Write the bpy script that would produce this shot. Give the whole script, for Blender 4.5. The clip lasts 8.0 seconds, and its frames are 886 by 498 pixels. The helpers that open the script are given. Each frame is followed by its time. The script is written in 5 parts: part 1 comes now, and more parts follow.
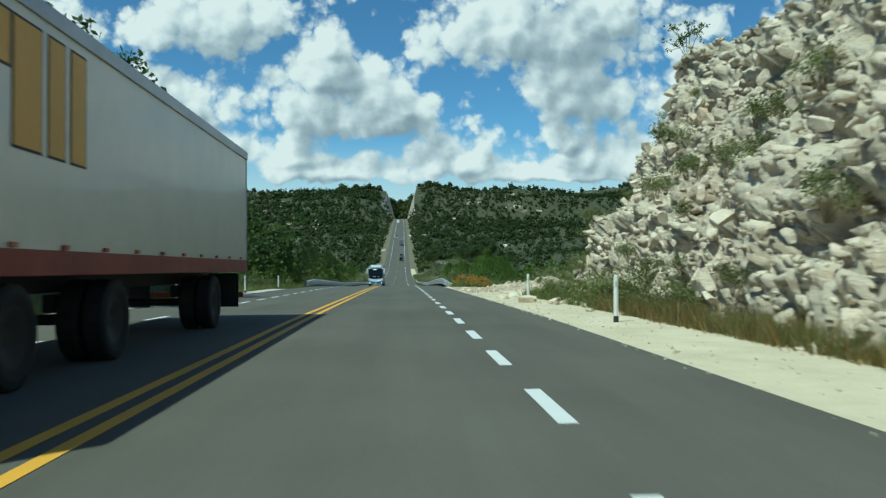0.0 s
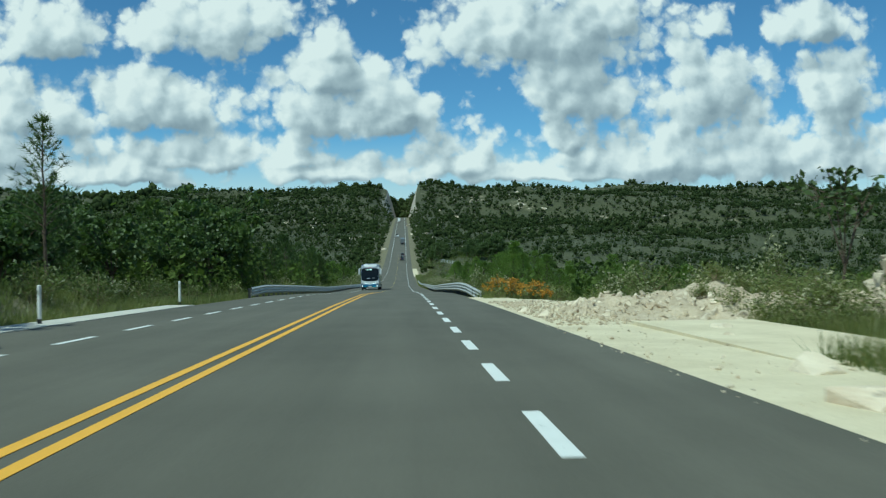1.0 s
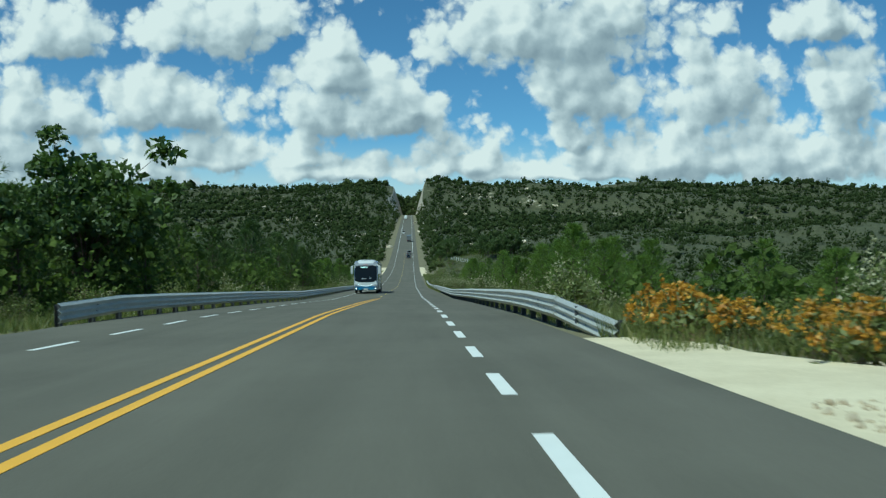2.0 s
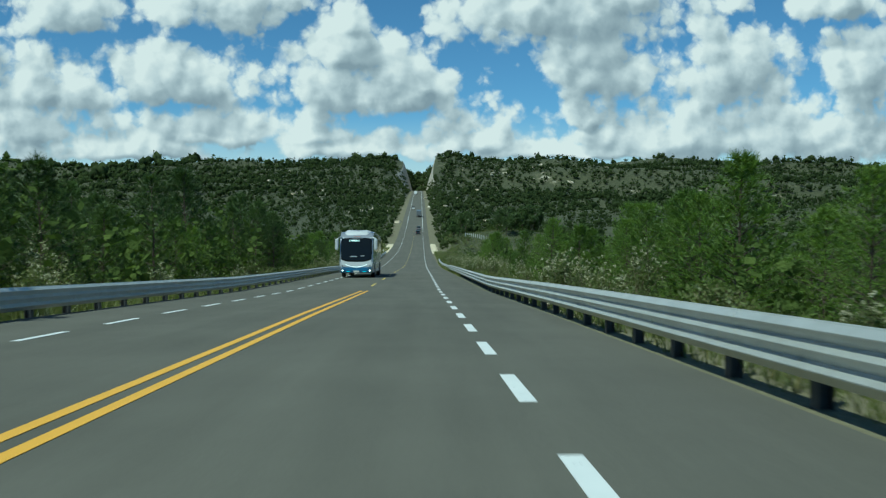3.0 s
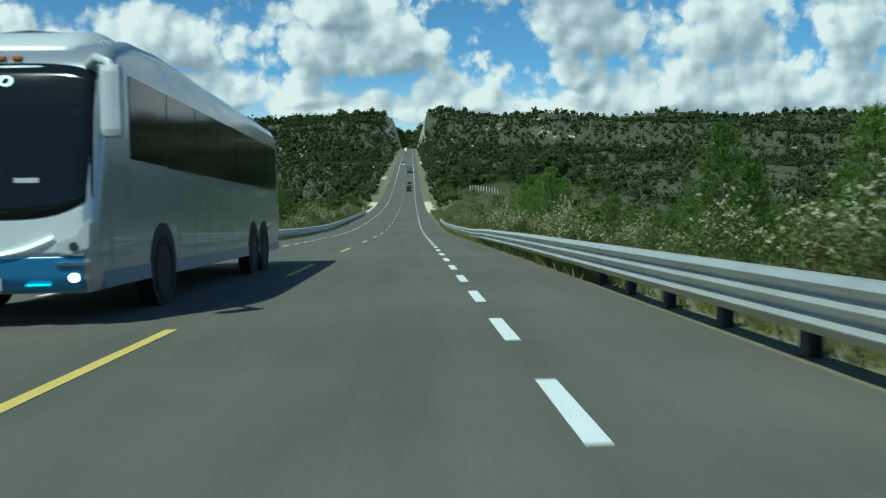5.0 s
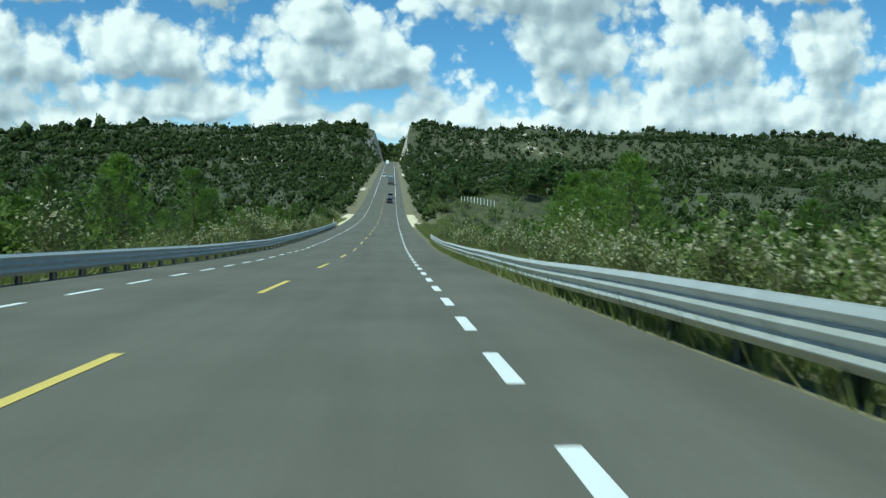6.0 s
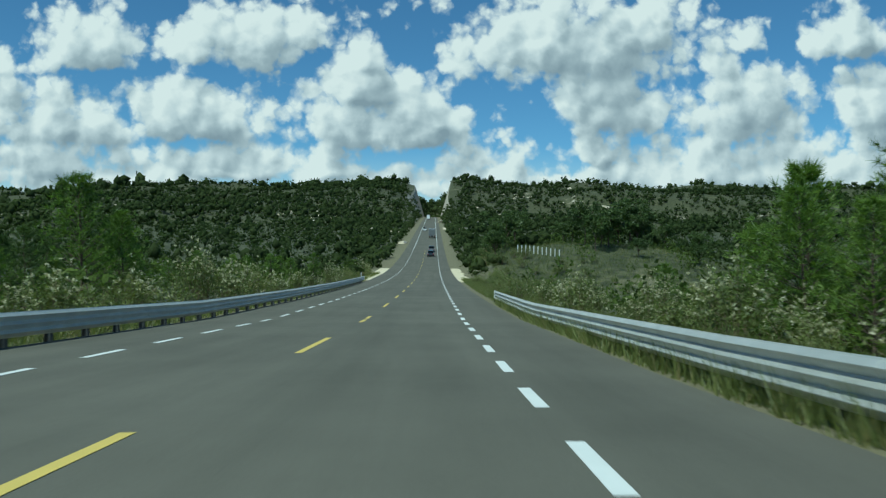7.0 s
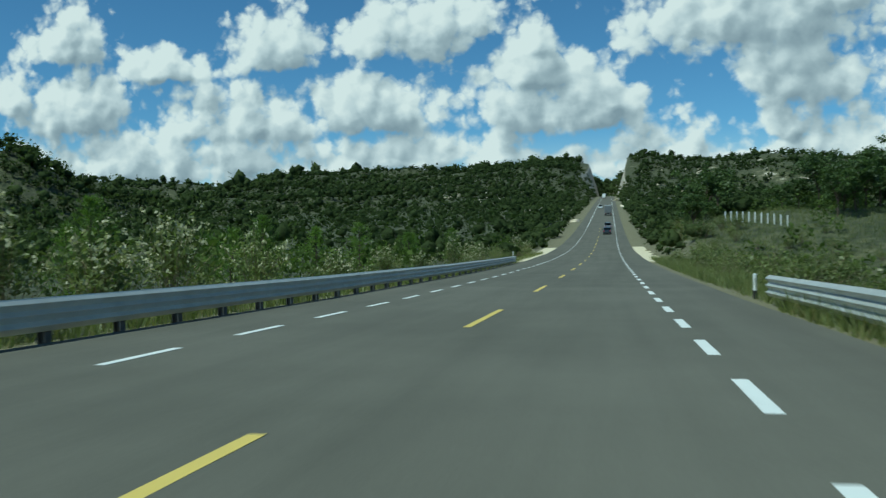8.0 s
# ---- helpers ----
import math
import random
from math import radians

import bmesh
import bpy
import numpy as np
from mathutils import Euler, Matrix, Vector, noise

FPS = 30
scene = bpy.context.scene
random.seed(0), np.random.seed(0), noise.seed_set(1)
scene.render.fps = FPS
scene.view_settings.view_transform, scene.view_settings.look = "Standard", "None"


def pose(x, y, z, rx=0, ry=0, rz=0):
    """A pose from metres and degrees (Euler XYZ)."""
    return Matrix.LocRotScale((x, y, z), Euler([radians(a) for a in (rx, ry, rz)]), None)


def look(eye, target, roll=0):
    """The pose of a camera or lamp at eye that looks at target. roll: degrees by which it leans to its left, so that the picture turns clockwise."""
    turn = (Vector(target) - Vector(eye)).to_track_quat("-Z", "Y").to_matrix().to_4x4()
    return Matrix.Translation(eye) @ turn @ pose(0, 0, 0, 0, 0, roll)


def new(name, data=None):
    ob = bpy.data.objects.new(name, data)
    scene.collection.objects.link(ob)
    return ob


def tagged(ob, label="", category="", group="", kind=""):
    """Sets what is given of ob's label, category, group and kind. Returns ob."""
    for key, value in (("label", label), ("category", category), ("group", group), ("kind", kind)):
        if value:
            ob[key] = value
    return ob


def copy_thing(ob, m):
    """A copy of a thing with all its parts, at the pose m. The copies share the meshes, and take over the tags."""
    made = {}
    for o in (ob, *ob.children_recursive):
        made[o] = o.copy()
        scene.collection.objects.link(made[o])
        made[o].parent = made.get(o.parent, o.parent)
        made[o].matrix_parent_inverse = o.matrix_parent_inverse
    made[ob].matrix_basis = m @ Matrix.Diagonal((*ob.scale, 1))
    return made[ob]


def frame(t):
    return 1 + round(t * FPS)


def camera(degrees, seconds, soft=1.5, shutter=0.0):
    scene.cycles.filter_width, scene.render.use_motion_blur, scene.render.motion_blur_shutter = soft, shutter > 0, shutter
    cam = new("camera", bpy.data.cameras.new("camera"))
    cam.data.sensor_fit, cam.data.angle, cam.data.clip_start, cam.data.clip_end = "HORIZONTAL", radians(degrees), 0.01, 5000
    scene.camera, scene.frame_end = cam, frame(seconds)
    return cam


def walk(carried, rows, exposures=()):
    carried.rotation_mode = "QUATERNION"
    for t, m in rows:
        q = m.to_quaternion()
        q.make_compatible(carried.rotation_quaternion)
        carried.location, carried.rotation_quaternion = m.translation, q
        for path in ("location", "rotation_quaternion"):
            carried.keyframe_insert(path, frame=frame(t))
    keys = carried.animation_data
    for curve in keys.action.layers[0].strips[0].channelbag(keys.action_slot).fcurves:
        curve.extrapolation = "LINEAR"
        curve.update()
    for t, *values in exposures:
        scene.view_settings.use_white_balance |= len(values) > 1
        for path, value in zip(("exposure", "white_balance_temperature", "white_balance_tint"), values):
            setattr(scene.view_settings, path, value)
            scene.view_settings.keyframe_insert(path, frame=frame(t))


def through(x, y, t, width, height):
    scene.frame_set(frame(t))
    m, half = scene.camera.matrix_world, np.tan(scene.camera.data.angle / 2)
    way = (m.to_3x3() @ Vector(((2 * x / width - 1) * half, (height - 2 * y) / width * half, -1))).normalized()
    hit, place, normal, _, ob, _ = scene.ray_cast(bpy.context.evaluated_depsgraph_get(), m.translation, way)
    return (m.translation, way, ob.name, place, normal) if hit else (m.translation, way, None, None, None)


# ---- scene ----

# ================= camera =================
cam = camera(55.7, 8.0, 1.3, 0.12)


def aim(x, y, z, yaw, pitch, roll):
    return pose(x, y, z, 0, 0, yaw) @ pose(0, 0, 0, 90 + pitch, 0, 0) @ pose(0, 0, 0, 0, 0, roll)


PATH = [
    (0.0, -1.12, 1.305, 1.091, -2.77, -0.62, -0.27), (0.5, -1.025, 14.637, 0.642, -2.76, -0.64, -0.49),
    (1.0, -0.944, 27.851, 0.145, -2.67, -0.63, -0.57), (1.5, -0.858, 41.181, -0.393, -2.43, 0.0, -0.8),
    (1.7, -0.845, 46.50, -0.61, -2.41, -0.12, -0.75), (2.8, -0.81, 75.55, -1.86, -1.53, -2.2, -0.10),
    (3.0, -0.81, 80.925, -2.109, -1.53, -2.2, -0.06), (3.5, -0.816, 94.629, -2.894, -0.41, -1.34, -0.69),
    (4.0, -0.837, 107.979, -3.692, -0.86, -1.72, -1.39), (4.5, -0.847, 121.299, -4.491, -1.59, -3.81, -1.3),
    (4.7, -0.85, 126.70, -4.74, -1.6, -4.31, -1.2), (5.8, -0.875, 156.45, -6.15, -3.73, -5.21, 0.5),
    (6.0, -0.882, 161.856, -6.407, -3.46, -3.67, 0.57), (6.5, -0.923, 175.565, -7.085, -1.6, 0.18, 0.19),
    (7.0, -1.014, 189.102, -7.751, -0.64, 0.23, 0.22), (7.5, -1.056, 202.804, -8.399, 1.8, -0.56, 0.13),
    (8.0, -1.088, 216.556, -8.945, 11.3, -0.74, -1.16),
]
walk(cam, [(t, aim(*p)) for t, *p in PATH], [(0.0, -0.15, 5500, -19), (4.5, -0.22, 5500, -19), (5.8, 0.10, 5500, -19), (6.0, 0.10, 5500, -19), (6.5, -0.12, 5500, -19), (8.0, -0.25, 5500, -19)])

# ================= sun and sky =================
SUN_EL, SUN_AZ = radians(58), radians(-138)  # azimuth from +y towards +x
sun = new("sun", bpy.data.lights.new("sun", "SUN"))
sun.data.energy, sun.data.angle, sun.data.color = 4.6, radians(0.53), (1.0, 0.95, 0.86)
toward = Vector((math.sin(SUN_AZ) * math.cos(SUN_EL), math.cos(SUN_AZ) * math.cos(SUN_EL), math.sin(SUN_EL)))
sun.matrix_world = look(toward * 50, (0, 0, 0))


class Nodes:
    """A short hand for node trees."""

    def __init__(self, tree):
        self.t = tree

    def put(self, kind, **inputs):
        n = self.t.nodes.new(kind)
        return n

    def link(self, a, b):
        self.t.links.new(a, b)

    def math(self, op, a, b=None, c=None, clamp=False):
        n = self.t.nodes.new("ShaderNodeMath")
        n.operation, n.use_clamp = op, clamp
        for i, v in enumerate((a, b, c)):
            if v is None:
                continue
            if isinstance(v, (int, float)):
                n.inputs[i].default_value = v
            else:
                self.t.links.new(v, n.inputs[i])
        return n.outputs[0]

    def vec(self, op, a, b=None):
        n = self.t.nodes.new("ShaderNodeVectorMath")
        n.operation = op
        for i, v in enumerate((a, b)):
            if v is None:
                continue
            if isinstance(v, tuple):
                n.inputs[i].default_value = v
            else:
                self.t.links.new(v, n.inputs[i])
        return n

    def noise(self, vector, scale, detail=4.0, rough=0.55, distort=0.0):
        n = self.t.nodes.new("ShaderNodeTexNoise")
        n.inputs["Scale"].default_value, n.inputs["Detail"].default_value = scale, detail
        n.inputs["Roughness"].default_value, n.inputs["Distortion"].default_value = rough, distort
        if vector is not None:
            self.t.links.new(vector, n.inputs["Vector"])
        return n.outputs[0]

    def ramp(self, fac, *stops):
        n = self.t.nodes.new("ShaderNodeValToRGB")
        el = n.color_ramp.elements
        while len(el) < len(stops):
            el.new(0.5)
        for e, (p, c) in zip(el, stops):
            e.position, e.color = p, (*c, 1) if len(c) == 3 else c
        self.t.links.new(fac, n.inputs[0])
        return n.outputs[0]

    def mix(self, fac, a, b, blend="MIX"):
        n = self.t.nodes.new("ShaderNodeMix")
        n.data_type, n.blend_type = "RGBA", blend
        for i, v in ((0, fac), (6, a), (7, b)):
            if isinstance(v, (int, float)):
                n.inputs[i].default_value = v
            elif isinstance(v, tuple):
                n.inputs[i].default_value = (*v, 1)
            else:
                self.t.links.new(v, n.inputs[i])
        return n.outputs[2]

    def range(self, v, lo, hi, a=0.0, b=1.0, smooth=True):
        n = self.t.nodes.new("ShaderNodeMapRange")
        n.interpolation_type = "SMOOTHSTEP" if smooth else "LINEAR"
        for i, w in enumerate((lo, hi, a, b)):
            n.inputs[i + 1].default_value = w
        self.t.links.new(v, n.inputs[0])
        return n.outputs[0]


# Cumulus heaps on the plane one unit ahead: middle (across), base (up), half width and height
HEAPS_HIGH = [
    (-0.063, 0.143, 0.118, 0.074), (-0.080, 0.188, 0.081, 0.057), (-0.087, 0.225, 0.040, 0.054), (0.001, 0.151, 0.054, 0.044),
    (0.180, 0.231, 0.185, 0.095), (0.208, 0.164, 0.079, 0.075), (0.379, 0.250, 0.024, 0.034), (0.372, 0.158, 0.090, 0.085),
    (0.500, 0.252, 0.069, 0.068), (0.531, 0.159, 0.076, 0.068), (-0.415, 0.232, 0.069, 0.073), (-0.224, 0.236, 0.113, 0.067),
    (-0.428, 0.145, 0.072, 0.070), (-0.290, 0.146, 0.100, 0.070), (-0.695, 0.259, 0.074, 0.067), (-0.565, 0.218, 0.087, 0.040),
    (-0.523, 0.150, 0.055, 0.069), (-0.790, 0.196, 0.043, 0.053), (-0.689, 0.165, 0.099, 0.071),
]
HEAPS_LOW = [
    (-0.454, 0.095, 0.079, 0.047), (-0.263, 0.096, 0.133, 0.050), (-0.123, 0.097, 0.060, 0.040), (-0.069, 0.077, 0.101, 0.030),
    (0.072, 0.088, 0.088, 0.051), (0.201, 0.116, 0.038, 0.031), (0.311, 0.086, 0.151, 0.058), (0.483, 0.087, 0.139, 0.075),
    (-0.362, 0.073, 0.166, 0.027), (0.174, 0.075, 0.171, 0.020), (-0.641, 0.092, 0.176, 0.074), (0.660, 0.090, 0.150, 0.080),
]


def cloud_group():
    """Density of the clouds for a direction given as (across, up, 0): domed heaps on flat bases, broken up by billows."""
    g = bpy.data.node_groups.new("cloud_density", "ShaderNodeTree")
    g.interface.new_socket("Plane", in_out="INPUT", socket_type="NodeSocketVector")
    g.interface.new_socket("Density", in_out="OUTPUT", socket_type="NodeSocketFloat")
    g.interface.new_socket("Soft", in_out="OUTPUT", socket_type="NodeSocketFloat")
    N = Nodes(g)
    gi, go = N.put("NodeGroupInput"), N.put("NodeGroupOutput")
    p = gi.outputs[0]
    warp = N.vec("MULTIPLY", N.vec("SUBTRACT", _noise_colour(g, p, 22.0), (0.5, 0.5, 0.5)).outputs[0], (0.030, 0.024, 0.0)).outputs[0]
    moved = N.vec("ADD", p, warp).outputs[0]
    top = None
    for u, v, a, b in HEAPS_HIGH + HEAPS_LOW:
        off = N.vec("MULTIPLY", N.vec("SUBTRACT", moved, (u, v, 0)).outputs[0], (1 / a, 1 / b, 0)).outputs[0]
        folded = N.vec("MAXIMUM", off, N.vec("MULTIPLY", off, (-1.0, -3.2, 0)).outputs[0]).outputs[0]
        far = N.vec("LENGTH", folded).outputs["Value"]
        top = far if top is None else N.math("SMOOTH_MIN", top, far, 0.22)
    d = N.math("MAXIMUM", N.math("SUBTRACT", 1.06, top), -1.6)
    fold = N.vec("ADD", p, N.vec("MULTIPLY", N.vec("SUBTRACT", _noise_colour(g, p, 70.0), (0.5, 0.5, 0.5)).outputs[0], (0.016, 0.016, 0.0)).outputs[0]).outputs[0]
    for scale, gain in ((17.0, 0.36), (38.0, 0.27), (84.0, 0.13), (190.0, 0.05)):
        voro = g.nodes.new("ShaderNodeTexVoronoi")
        voro.voronoi_dimensions, voro.feature = "2D", "SMOOTH_F1"
        voro.inputs["Scale"].default_value, voro.inputs["Smoothness"].default_value = scale, 0.25
        g.links.new(fold, voro.inputs["Vector"])
        d = N.math("ADD", d, N.math("MULTIPLY_ADD", voro.outputs["Distance"], -2.0 * gain, 0.78 * gain))
        if scale == 38.0:
            g.links.new(d, go.inputs[1])
    d = N.math("ADD", d, N.math("MULTIPLY_ADD", N.noise(p, 13.0, 6.0, 0.6), 0.9, -0.45))
    g.links.new(d, go.inputs[0])
    return g


def _noise_colour(tree, vector, scale):
    n = tree.nodes.new("ShaderNodeTexNoise")
    n.inputs["Scale"].default_value, n.inputs["Detail"].default_value = scale, 3.0
    tree.links.new(vector, n.inputs["Vector"])
    return n.outputs[1]


def make_world():
    w = bpy.data.worlds.new("sky")
    scene.world = w
    w.use_nodes = True
    t = w.node_tree
    t.nodes.clear()
    N = Nodes(t)
    out, bg = N.put("ShaderNodeOutputWorld"), N.put("ShaderNodeBackground")
    sky = N.put("ShaderNodeTexSky")
    sky.sky_type, sky.sun_disc = "NISHITA", False
    sky.sun_elevation, sky.sun_rotation = SUN_EL, SUN_AZ
    sky.altitude, sky.air_density, sky.dust_density, sky.ozone_density = 2200, 1.0, 0.3, 3.0
    way = N.put("ShaderNodeTexCoord").outputs["Generated"]
    sep = N.put("ShaderNodeSeparateXYZ")
    N.link(way, sep.inputs[0])
    ahead = N.math("MAXIMUM", N.math("ABSOLUTE", sep.outputs[1]), 0.12)
    comb = N.put("ShaderNodeCombineXYZ")
    N.link(N.math("DIVIDE", sep.outputs[0], ahead), comb.inputs[0])
    N.link(N.math("DIVIDE", sep.outputs[2], ahead), comb.inputs[1])
    plane = comb.outputs[0]
    group = cloud_group()

    def density(p, soft=0):
        n = N.put("ShaderNodeGroup")
        n.node_tree = group
        N.link(p, n.inputs[0])
        return n.outputs[soft]

    def shifted(across, up):
        return density(N.vec("ADD", plane, (across, up, 0)).outputs[0], 1)

    here, body = density(plane), density(plane, 1)
    front = N.range(sep.outputs[1], 0.25, 0.5)
    wide = N.math("MULTIPLY_ADD", N.noise(way, 5.0, 6.0, 0.55), 5.0, -3.2)
    here = N.math("ADD", N.math("MULTIPLY", here, front), N.math("MULTIPLY", wide, N.math("SUBTRACT", 1.0, front)))
    mask = N.range(here, -0.10, 0.34)
    # billows are bright towards the sun; where much cloud lies above, the underside is grey
    billow = N.math("MULTIPLY", N.math("SUBTRACT", body, shifted(-0.008, 0.007)), 0.70)
    thick = N.math("ADD", N.range(shifted(-0.006, 0.017), 0.05, 0.95, 0.0, 0.14), N.range(shifted(-0.020, 0.040), -0.10, 0.65, 0.0, 0.40))
    shade = N.math("ADD", N.math("SUBTRACT", N.math("ADD", billow, 0.89), thick), N.math("MULTIPLY_ADD", N.noise(plane, 30.0, 5.0, 0.6), 0.40, -0.20), clamp=True)
    tone = N.ramp(shade, (0.05, (0.34, 0.40, 0.46)), (0.38, (0.50, 0.56, 0.61)), (0.66, (0.76, 0.80, 0.83)), (0.92, (1.02, 1.01, 0.99)))
    cloud = N.mix(1.0, tone, (10.8, 10.2, 10.3), "MULTIPLY")
    blue = N.mix(1.0, sky.outputs[0], (0.90, 1.12, 1.24), "MULTIPLY")
    low = N.range(sep.outputs[2], 0.03, 0.13)
    haze = N.mix(N.math("MULTIPLY", N.math("SUBTRACT", 1.0, low), 0.85), blue, (7.6, 8.5, 9.0))
    N.link(N.mix(mask, haze, cloud), bg.inputs[0])
    bg.inputs[1].default_value = 0.085
    N.link(bg.outputs[0], out.inputs[0])


make_world()

# ================= materials =================
MATS = {}


def surface(name, rough=0.8, metal=0.0):
    m = bpy.data.materials.new(name)
    m.use_nodes = True
    N = Nodes(m.node_tree)
    b = m.node_tree.nodes["Principled BSDF"]
    b.inputs["Roughness"].default_value, b.inputs["Metallic"].default_value = rough, metal
    MATS[name] = m
    return m, N, b


def coords(N, kind="Object"):
    return N.put("ShaderNodeTexCoord").outputs[kind]


def world_place(N):
    return N.put("ShaderNodeNewGeometry").outputs["Position"]


def bump(N, b, height, strength, distance=0.02):
    n = N.put("ShaderNodeBump")
    n.inputs["Strength"].default_value, n.inputs["Distance"].default_value = strength, distance
    N.link(height, n.inputs["Height"])
    N.link(n.outputs[0], b.inputs["Normal"])


def grained(name, dark, light, scale, rough=0.8, metal=0.0, strength=0.3, fine=12.0, distance=0.01, spread=(0.3, 0.7), where=None):
    """Two scales of grain between two colours, with a fine relief."""
    m, N, b = surface(name, rough, metal)
    p = world_place(N) if where == "world" else coords(N)
    a, c = N.noise(p, scale, 5, 0.6), N.noise(p, scale * fine, 4, 0.6)
    f = N.math("ADD", N.math("MULTIPLY", a, 0.65), N.math("MULTIPLY", c, 0.35))
    N.link(N.ramp(f, (spread[0], dark), (spread[1], light)), b.inputs["Base Color"])
    bump(N, b, c, strength, distance)
    return m


def leafy(name, dark, light, through=0.35, fresh=None, gloss=0.03):
    """Foliage: colour varies from leaf to leaf and plant to plant; some light passes through."""
    m = bpy.data.materials.new(name)
    m.use_nodes = True
    MATS[name] = m
    t = m.node_tree
    t.nodes.clear()
    N = Nodes(t)
    out = N.put("ShaderNodeOutputMaterial")
    geo, info = N.put("ShaderNodeNewGeometry"), N.put("ShaderNodeObjectInfo")
    patch = N.noise(geo.outputs["Position"], 0.35, 3, 0.6)
    f = N.math("ADD", N.math("MULTIPLY", geo.outputs["Random Per Island"], 0.5), N.math("MULTIPLY", patch, 0.5))
    f = N.math("ADD", f, N.math("MULTIPLY_ADD", info.outputs["Random"], 0.3, -0.15))
    col = N.ramp(f, (0.15, dark), (0.8, light))
    if fresh:
        col = N.mix(N.range(geo.outputs["Random Per Island"], 0.86, 0.95), col, fresh)
    d, tr, gl, mx, mx2 = (N.put("ShaderNodeBsdfDiffuse"), N.put("ShaderNodeBsdfTranslucent"), N.put("ShaderNodeBsdfGlossy"),
                          N.put("ShaderNodeMixShader"), N.put("ShaderNodeMixShader"))
    N.link(col, d.inputs[0])
    if gloss == 0.0:  # masses of small leaves seen from far
        lumps = N.put("ShaderNodeBump")
        lumps.inputs["Strength"].default_value, lumps.inputs["Distance"].default_value = 0.8, 0.5
        N.link(N.noise(geo.outputs["Position"], 1.6, 4, 0.7), lumps.inputs["Height"])
        N.link(lumps.outputs[0], d.inputs["Normal"])
    N.link(N.mix(1.0, col, (1.1, 1.25, 0.6), "MULTIPLY"), tr.inputs[0])
    gl.inputs["Roughness"].default_value = 0.5
    mx.inputs[0].default_value, mx2.inputs[0].default_value = through, gloss
    N.link(d.outputs[0], mx.inputs[1])
    N.link(tr.outputs[0], mx.inputs[2])
    N.link(mx.outputs[0], mx2.inputs[1])
    N.link(gl.outputs[0], mx2.inputs[2])
    N.link(mx2.outputs[0], out.inputs[0])
    return m


def make_asphalt():
    m, N, b = surface("asphalt", 0.85)
    p = world_place(N)
    stretch = N.vec("MULTIPLY", p, (1.0, 0.04, 1.0)).outputs[0]
    lanes = N.noise(stretch, 1.1, 4, 0.6)
    patch, stone = N.noise(p, 0.25, 4, 0.6), N.noise(p, 34, 3, 0.8)
    f = N.math("ADD", N.math("ADD", N.math("MULTIPLY", lanes, 0.35), N.math("MULTIPLY", patch, 0.35)), N.math("MULTIPLY", stone, 0.3))
    N.link(N.ramp(f, (0.34, (0.078, 0.074, 0.058)), (0.66, (0.142, 0.135, 0.108))), b.inputs["Base Color"])
    bump(N, b, stone, 0.5, 0.008)
    b.inputs["Specular IOR Level"].default_value = 0.3


def worn_paint(name, colour, under):
    m, N, b = surface(name, 0.7)
    p = world_place(N)
    f = N.range(N.noise(p, 9, 6, 0.75), 0.28, 0.36)
    tint = N.mix(N.noise(p, 2.5, 4, 0.6), colour, tuple(c * 0.82 for c in colour))
    N.link(N.mix(f, under, tint), b.inputs["Base Color"])
    bump(N, b, N.noise(p, 70, 2, 0.6), 0.3, 0.004)


def make_ground():
    m, N, b = surface("earth_and_grass", 0.95)
    p = world_place(N)
    geo = N.put("ShaderNodeNewGeometry")
    sep = N.put("ShaderNodeSeparateXYZ")
    N.link(geo.outputs["Normal"], sep.inputs[0])
    a, c, e = N.noise(p, 0.035, 5, 0.6), N.noise(p, 0.6, 5, 0.65), N.noise(p, 9, 4, 0.7)
    green = N.ramp(c, (0.40, (0.030, 0.037, 0.014)), (0.62, (0.088, 0.090, 0.040)))
    dry = N.ramp(e, (0.3, (0.13, 0.12, 0.065)), (0.7, (0.25, 0.22, 0.13)))
    stone = N.ramp(e, (0.3, (0.30, 0.27, 0.21)), (0.7, (0.50, 0.46, 0.38)))
    base = N.mix(N.range(N.math("ADD", a, N.math("MULTIPLY_ADD", c, 0.35, -0.17)), 0.60, 0.76), green, dry)
    base = N.mix(N.range(N.math("ADD", a, N.math("MULTIPLY_ADD", e, 0.25, -0.12)), 0.68, 0.73), base, stone)
    place = N.put("ShaderNodeSeparateXYZ")
    N.link(p, place.inputs[0])
    beside = N.math("ABSOLUTE", N.math("ADD", place.outputs[0], 3.6))
    base = N.mix(N.math("MULTIPLY", N.range(N.math("ADD", beside, N.math("MULTIPLY", c, 9.0)), 19.0, 11.0), 0.8), base, dry)
    base = N.mix(N.range(sep.outputs[2], 0.80, 0.55), base, stone)
    N.link(base, b.inputs["Base Color"])
    bump(N, b, e, 0.6, 0.08)


